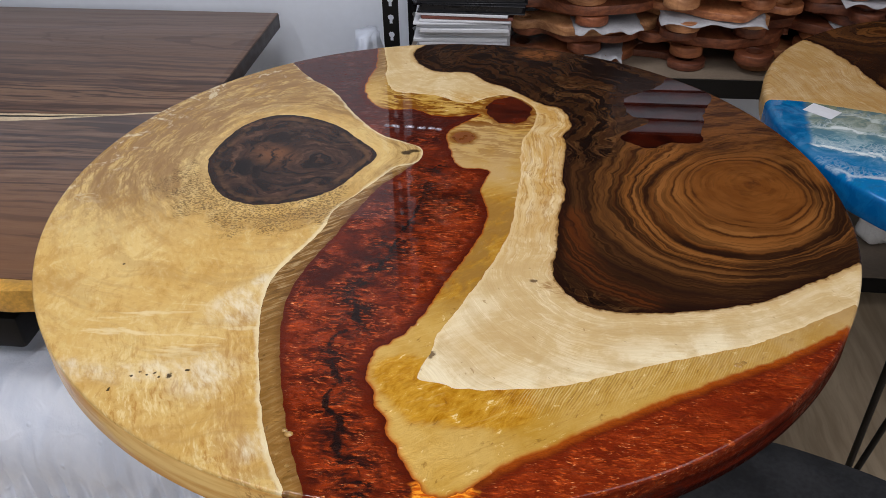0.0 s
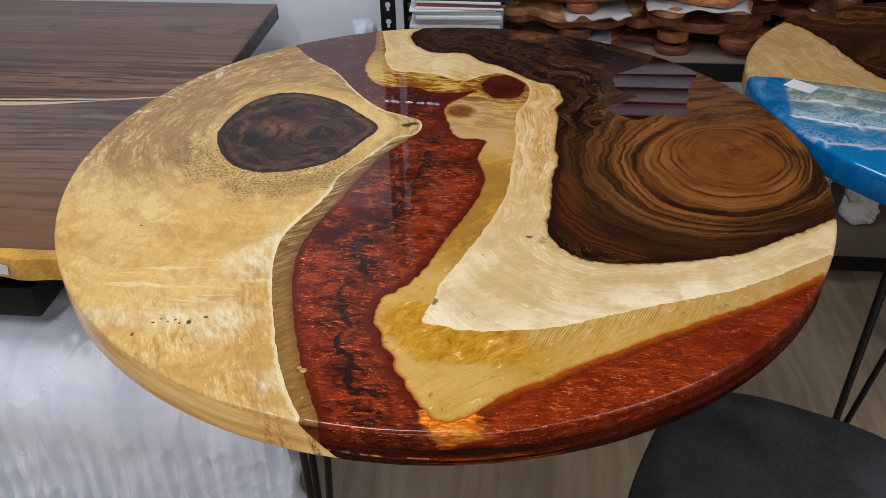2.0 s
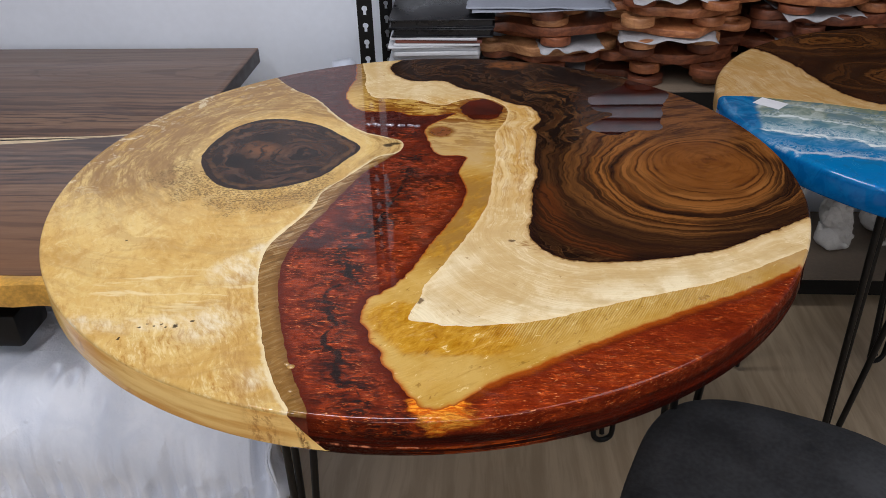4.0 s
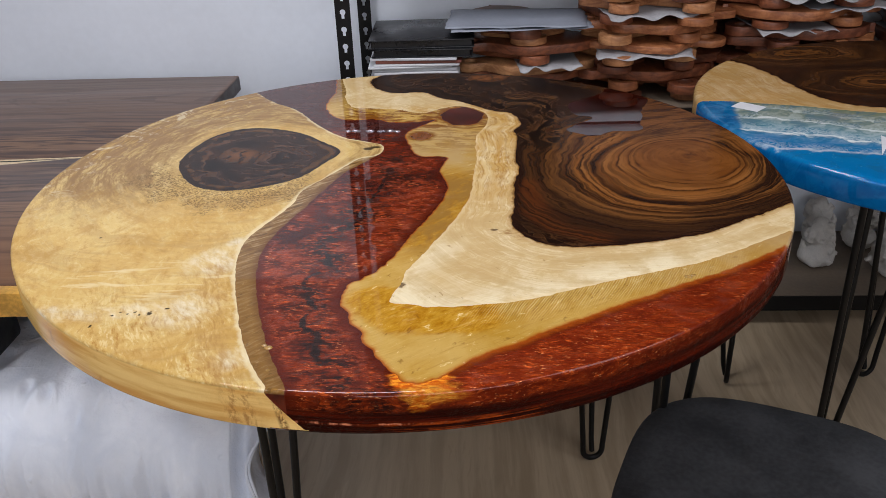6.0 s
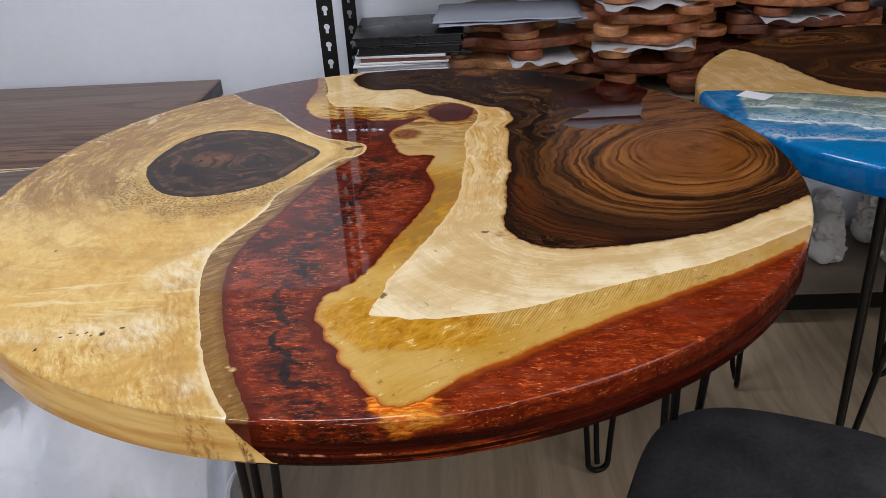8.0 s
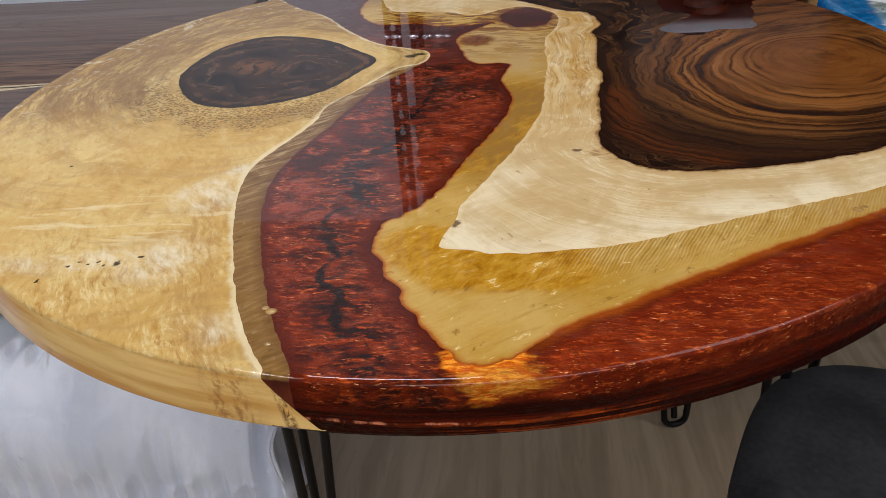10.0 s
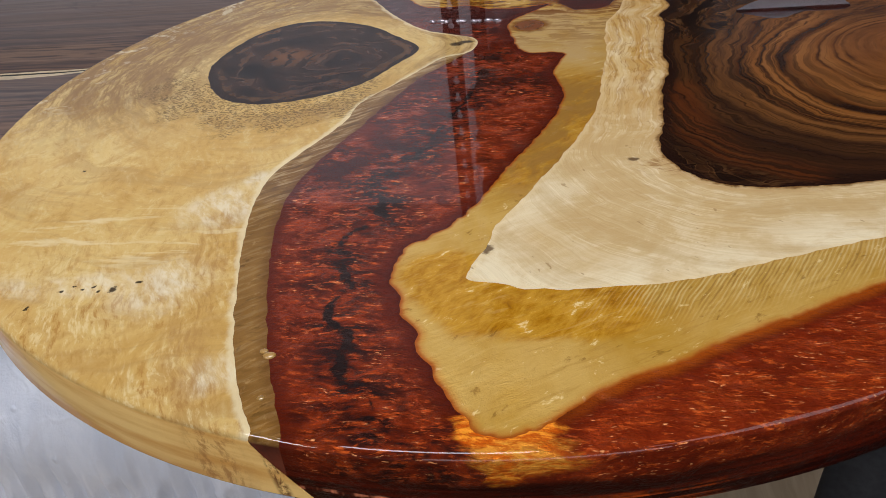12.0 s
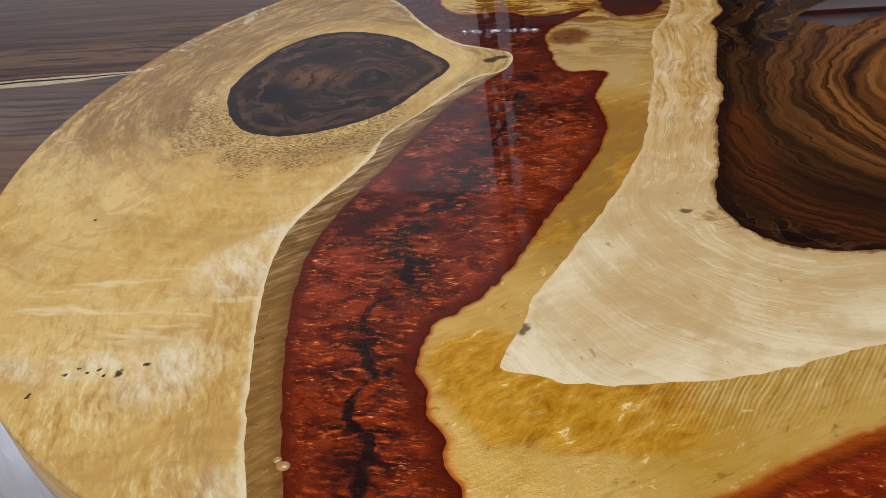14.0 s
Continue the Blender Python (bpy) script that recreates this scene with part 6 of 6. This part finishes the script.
def shelving():
    s = thing("shelving_unit", (0, 0, 0), "black slotted-angle shelving unit stacked with wooden boards", "shelf")
    for x in (SX0, SX1 - 0.034):
        slotted_post(s, x, SY0, 2.22, True)
        slotted_post(s, x, SY1 - 0.036, 2.22, True)
    for z in SHELF_Z:
        part("shelf_board", box_bm(SX0 + 0.036, SX1 - 0.036, SY0 + 0.006, SY1 - 0.004, z - 0.012, z, 0.001), M_SHELF, s, "dark brown shelf board")
        part("beam", box_bm(SX0 + 0.036, SX1 - 0.036, SY0 + 0.0025, SY0 + 0.0055, z - 0.045, z - 0.003), M_IRON, s, "black steel shelf beam")


shelving()


# ---- things on the shelves ----
rng = random.Random(7)


def board_mesh(seed):
    """A cutting board with a wavy live edge and a round handle with a hole."""
    r = random.Random(seed)
    L, W, T = r.uniform(0.24, 0.30), r.uniform(0.13, 0.20), r.uniform(0.016, 0.022)
    neck, hr = r.uniform(0.020, 0.028), r.uniform(0.032, 0.045)
    ph = r.uniform(0, 6)
    out = []
    for k in range(25):
        t = k / 24
        w = W / 2 * (math.sin(math.pi * min(0.12 + t * 0.95, 1)) ** 0.35) * (1 + 0.10 * math.sin(7 * t + ph) + 0.05 * math.sin(15 * t + 2 * ph))
        w = neck + (w - neck) * float(smooth01(np.array(t), 0.0, 0.22))
        out.append((w, 0.03 + t * L))
    left = [(-w * (1 + 0.12 * math.sin(5 * y / L + ph)), y) for w, y in out][::-1]
    a0 = math.asin(min(neck / hr, 0.9))
    handle = [(hr * math.sin(a), 0.03 - hr * 0.6 - hr * math.cos(a)) for a in np.linspace(-math.pi + a0 + 0.9, math.pi - a0 - 0.9, 17)]
    outline = out + left + handle
    hc = (0.0, 0.03 - hr * 0.6)
    hole = [(hc[0] + hr * 0.45 * math.cos(a), hc[1] + hr * 0.45 * math.sin(a)) for a in np.linspace(0, 2 * math.pi, 14, endpoint=False)]
    pts = outline + hole
    n, m = len(outline), len(hole)
    edges = [(k, (k + 1) % n) for k in range(n)] + [(n + k, n + (k + 1) % m) for k in range(m)]
    vs, _, fs, *_ = delaunay_2d_cdt([Vector(p) for p in pts], edges, [], 0, 1e-6)
    o, h = np.array(outline), np.array(hole)
    bm = bmesh.new()
    vv = [bm.verts.new((v.x, v.y, 0)) for v in vs]
    for f in fs:
        c = np.array([[sum(vs[i].x for i in f) / 3, sum(vs[i].y for i in f) / 3]])
        if inside(o, c)[0] and not inside(h, c)[0]:
            bm.faces.new([vv[i] for i in f])
    for v in [v for v in bm.verts if not v.link_faces]:
        bm.verts.remove(v)
    res = bmesh.ops.extrude_face_region(bm, geom=bm.faces[:])
    for g in res["geom"]:
        if isinstance(g, bmesh.types.BMVert):
            g.co.z += T
    solid(bm)
    rim = [e for e in bm.edges if len(e.link_faces) == 2 and e.calc_face_angle(0) > 1.2]
    bmesh.ops.bevel(bm, geom=rim, offset=0.0015, segments=2, affect="EDGES", profile=0.5)
    return mesh_of("cutting_board", bm, M_BOARD, 50), T


BOARDS = [board_mesh(100 + k) for k in range(9)]


def cutting_board(x, y, z, rz, kind):
    me, T = BOARDS[kind % len(BOARDS)]
    ob = new("cutting_board", me)
    ob.matrix_world = pose(x, y, z, 0, 0, rz)
    tagged(ob, "brown hardwood cutting board with round handle in a stack", "cutting board", "stacked cutting boards")
    return T


def sheet(x, y, z, w, d, rz, seed, mat=None, amp=0.003, droop=0.009, label="crumpled white paper sheet between stacked boards", name="paper_sheet"):
    bm = bmesh.new()
    nx, ny = 26, 14
    g = []
    for i in range(nx + 1):
        row = []
        for j in range(ny + 1):
            u, v = i / nx - 0.5, j / ny - 0.5
            e = max(0, -v - 0.34) / 0.16
            zz = amp * noise.noise(Vector((u * 7, v * 5, seed))) * (0.3 + e) - droop * e * e * (0.5 + 0.5 * math.sin(u * 17 + seed)) + amp * 0.2
            row.append(bm.verts.new((u * w + 0.01 * noise.noise(Vector((v * 6, seed, 1))), v * d + 0.012 * noise.noise(Vector((u * 6, seed, 4))), zz)))
        g.append(row)
    for a, b in zip(g, g[1:]):
        for j in range(ny):
            bm.faces.new((a[j], b[j], b[j + 1], a[j + 1]))
    ob = part(name, bm, mat or M_PAPER, None, smooth=180)
    mod = ob.modifiers.new("thickness", "SOLIDIFY")
    mod.thickness = 0.0008
    ob.matrix_world = pose(x, y, z, 0, 0, rz)
    tagged(ob, label, "paper", "paper between boards")
    return ob


def stack(x0, x1, z, top, seed, y=0.80, paper=0.3):
    """A pile of boards, layer by layer, some with the handle and some with the long side to the front, with paper in between."""
    r = random.Random(seed)
    k = seed * 3
    layer = 0
    wide = x1 - x0 > 0.26
    while z < top:
        tmax = 0
        if r.random() < (0.5 if wide else 0.35):
            d = r.choice((-1, 1))
            cx = (x0 + x1) / 2 + d * 0.14 + r.uniform(-0.015, 0.015)
            tmax = cutting_board(cx, y + 0.07 + r.uniform(-0.015, 0.02), z + 0.001, d * 90 + r.uniform(-9, 9), k)
            k += 1
        else:
            n = 2 if wide else 1
            for i in range(n):
                cx = x0 + (x1 - x0) * (i + 0.5) / n + r.uniform(-0.02, 0.02)
                tmax = max(tmax, cutting_board(cx, y + r.uniform(-0.012, 0.03), z + 0.001, r.uniform(-20, 20), k))
                k += 1
        z += tmax + 0.0015
        layer += 1
        if r.random() < paper and z < top - 0.02:
            w = (x1 - x0) * r.uniform(0.35, 0.75)
            sheet((x0 + x1) / 2 + r.uniform(-0.5, 0.5) * (x1 - x0 - w), y + 0.105, z + 0.0015, w, 0.26 + r.uniform(-0.02, 0.03), r.uniform(-8, 8), seed * 10 + layer, M_WRAP)
            z += 0.003
    return z


zt = stack(0.105, 0.335, SHELF_Z[1], 0.755, 3, 0.81, 0.6)
sheet(0.195, 0.875, zt + 0.004, 0.32, 0.21, 2, 77, M_GREY, 0.0008, 0.002, "stack of grey foam sheets lying on cutting boards", "foam_sheet")
sheet(0.190, 0.875, zt + 0.009, 0.32, 0.20, -3, 78, M_GREY, 0.0008, 0.002, "stack of grey foam sheets lying on cutting boards", "foam_sheet")
zt = stack(0.36, 0.655, SHELF_Z[1], 0.90, 5, 0.80)
# out of direct view: pale boards and dark spacers, added for mirrored bars
for k in range(4):
    wrap = part("wrapped_board", box_bm(-0.185, 0.185, 0, 0.27, 0, 0.027, 0.008, 3), M_FOAM, None)
    wrap.matrix_world = pose(0.472 + 0.006 * math.sin(k * 2.3), 0.768 + 0.004 * (k % 2), zt + 0.003 + k * 0.0355, 0, 0, 1.5 * math.cos(k * 1.7))
    tagged(wrap, "board wrapped in white packing foam on a stack", "packaging", "foam-wrapped boards")
    spacer = part("dark_spacer", box_bm(-0.168, 0.168, 0.004, 0.26, 0, 0.0068), M_BLACK, None)
    spacer.matrix_world = pose(0.472, 0.775, zt + 0.0305 + k * 0.0355, 0, 0, 0)
    tagged(spacer, "dark spacer added between wrapped boards", "cardboard", "cardboard sheets")
stack(0.70, 1.02, SHELF_Z[1], 0.98, 6, 0.80)
stack(1.05, 1.30, SHELF_Z[1], 0.95, 8, 0.80)
# unseen upper boards, added so that the tabletop mirrors something dark
for sx, sd in ((0.025, 11), (0.24, 12), (0.55, 13), (0.86, 14), (1.14, 15)):
    stack(sx, sx + 0.27, SHELF_Z[2], 1.50, sd, 0.82, 0.0)
    stack(sx, sx + 0.27, SHELF_Z[3], 1.98, sd + 10, 0.82, 0.0)

# unseen piles beside the post, added to close a pale reflected gap
for level, top in ((2, 1.54), (3, 2.0)):
    z, k = SHELF_Z[level], 0
    while z < top:
        z += cutting_board(-0.094 + 0.008 * math.sin(k * 2.1), 0.81 + 0.01 * math.cos(k * 1.3), z + 0.001, 4 * math.sin(k * 1.7), k) + 0.0015
        k += 1

z = SHELF_Z[1] + 0.0005
for k in range(17):
    h = rng.uniform(0.004, 0.0095)
    mag = part("magazine", box_bm(-0.10 + rng.uniform(-0.004, 0.004), 0.10 + rng.uniform(-0.008, 0.004), 0, 0.27, 0, h, 0.0012, 1), M_PAPER if k != 15 else M_BROWNCARD, None)
    mag.matrix_world = pose(-0.047 + rng.uniform(-0.009, 0.009), 0.778 + rng.uniform(-0.010, 0.012), z, 0, 0, rng.uniform(-5.5, 5.5))
    tagged(mag, "white paper magazine in a stack on the shelf" if k != 15 else "brown card folder in a stack of papers", "magazine", "stacked magazines")
    z += h + 0.0006
BIND_D = 0.22
for k, (w, h) in enumerate(((0.232, 0.019), (0.242, 0.020))):
    b = thing("binder", (-0.03, 0.772 + 0.004 * k, z), "black binder lying on stacked magazines", "binder", "black binders", -1.5 + 3 * k)
    part("cover", box_bm(-w / 2, w / 2, 0, BIND_D, h - 0.003, h, 0.001), M_BLACK, b)
    part("cover", box_bm(-w / 2, w / 2, 0, BIND_D, 0, 0.003, 0.001), M_BLACK, b)
    part("page_block", box_bm(-w / 2 + 0.006, w / 2 - 0.006, 0.006, BIND_D - 0.006, 0.0035, h - 0.0035), M_BLACK, b)
    z += h + 0.0006


def coral(x, y, z, s, seed):
    """A knobbly piece of coral with a few ringed openings."""
    bm = bmesh.new()
    r = random.Random(seed)
    for h, rad in ((0.30, 0.40), (0.62, 0.33), (0.95, 0.30), (1.25, 0.22)):
        for k in range(4):
            a = r.uniform(0, 6.28)
            d = s * rad * 0.35
            bmesh.ops.create_icosphere(bm, subdivisions=3, radius=s * rad * r.uniform(0.75, 0.95), matrix=Matrix.Translation((d * math.cos(a), d * math.sin(a), h * s + r.uniform(-0.06, 0.06) * s)))
    for k in range(22):
        a, h = r.uniform(0, 6.28), r.uniform(0.2, 1.35)
        d = s * (0.52 - 0.20 * h)
        bmesh.ops.create_icosphere(bm, subdivisions=2, radius=s * r.uniform(0.06, 0.10), matrix=Matrix.Translation((d * math.cos(a), d * math.sin(a), h * s)))
    for k in range(9):
        a, h = r.uniform(0, 6.28), r.uniform(0.6, 1.35)
        R, q = s * r.uniform(0.10, 0.14), s * 0.06
        m = Matrix.Translation((s * (0.56 - 0.2 * h) * math.cos(a), s * (0.56 - 0.2 * h) * math.sin(a), h * s)) @ Euler((1.57, 0, a + 1.57)).to_matrix().to_4x4()
        ring = [[bm.verts.new(m @ Vector(((R + q * math.cos(v)) * math.cos(t), (R + q * math.cos(v)) * math.sin(t), q * math.sin(v)))) for v in (i * math.pi / 4 for i in range(8))] for t in (i * math.pi / 7 for i in range(14))]
        for i in range(14):
            for n in range(8):
                bm.faces.new((ring[i][n], ring[(i + 1) % 14][n], ring[(i + 1) % 14][(n + 1) % 8], ring[i][(n + 1) % 8]))
    for v in bm.verts:
        v.co += noise.noise_vector(v.co * 30) * s * 0.06 + noise.noise_vector(v.co * 110) * s * 0.035
        v.co.z = max(v.co.z, 0)
    solid(bm)
    raw = new("coral", mesh_of("coral", bm, M_CORAL))
    mod = raw.modifiers.new("skin", "REMESH")
    mod.mode, mod.voxel_size = "VOXEL", s * 0.03
    me = bpy.data.meshes.new_from_object(raw.evaluated_get(bpy.context.evaluated_depsgraph_get()))
    bpy.data.objects.remove(raw)
    me.shade_smooth()
    ob = new("coral", me)
    ob.matrix_world = pose(x, y, z, 0, 0, r.uniform(0, 360))
    tagged(ob, "white knobbly coral ornament on the low shelf", "coral", "white coral ornaments")


for x, y, s, sd in ((1.007, 0.922, 0.094, 1), (0.93, 1.055, 0.085, 2), (1.05, 1.05, 0.095, 3), (1.16, 1.03, 0.10, 4), (1.17, 0.865, 0.11, 5), (1.28, 1.0, 0.11, 6)):
    coral(x, y, SHELF_Z[0], s, sd)


def foam_sack():
    """A crumpled sack of packing foam standing between the slab and the shelves."""
    bm = bmesh.new()
    rings = []
    for j in range(30):
        h = j / 29
        ring = []
        for k in range(40):
            a = 2 * math.pi * k / 40
            r = 1.0 - 0.55 * float(smooth01(np.array(h), 0.75, 1.0))
            v = 0.16 * noise.noise(Vector((math.cos(a) * 2, math.sin(a) * 2, h * 6))) + 0.08 * noise.noise(Vector((math.cos(a) * 6, math.sin(a) * 6, h * 15)))
            ring.append(bm.verts.new((0.062 * (r + v) * math.cos(a), 0.095 * (r + v) * math.sin(a), 0.588 * h)))
        rings.append(ring)
    for p, q in zip(rings, rings[1:]):
        for k in range(40):
            bm.faces.new((p[k], p[(k + 1) % 40], q[(k + 1) % 40], q[k]))
    bm.faces.new(rings[0][::-1])
    bm.faces.new(rings[-1])
    ob = part("foam_sack", bm, M_FOAM, None, smooth=180)
    ob.matrix_world = pose(-0.305, 0.99, 0.0)
    tagged(ob, "crumpled sack of white packing foam beside the shelving", "packaging")


foam_sack()
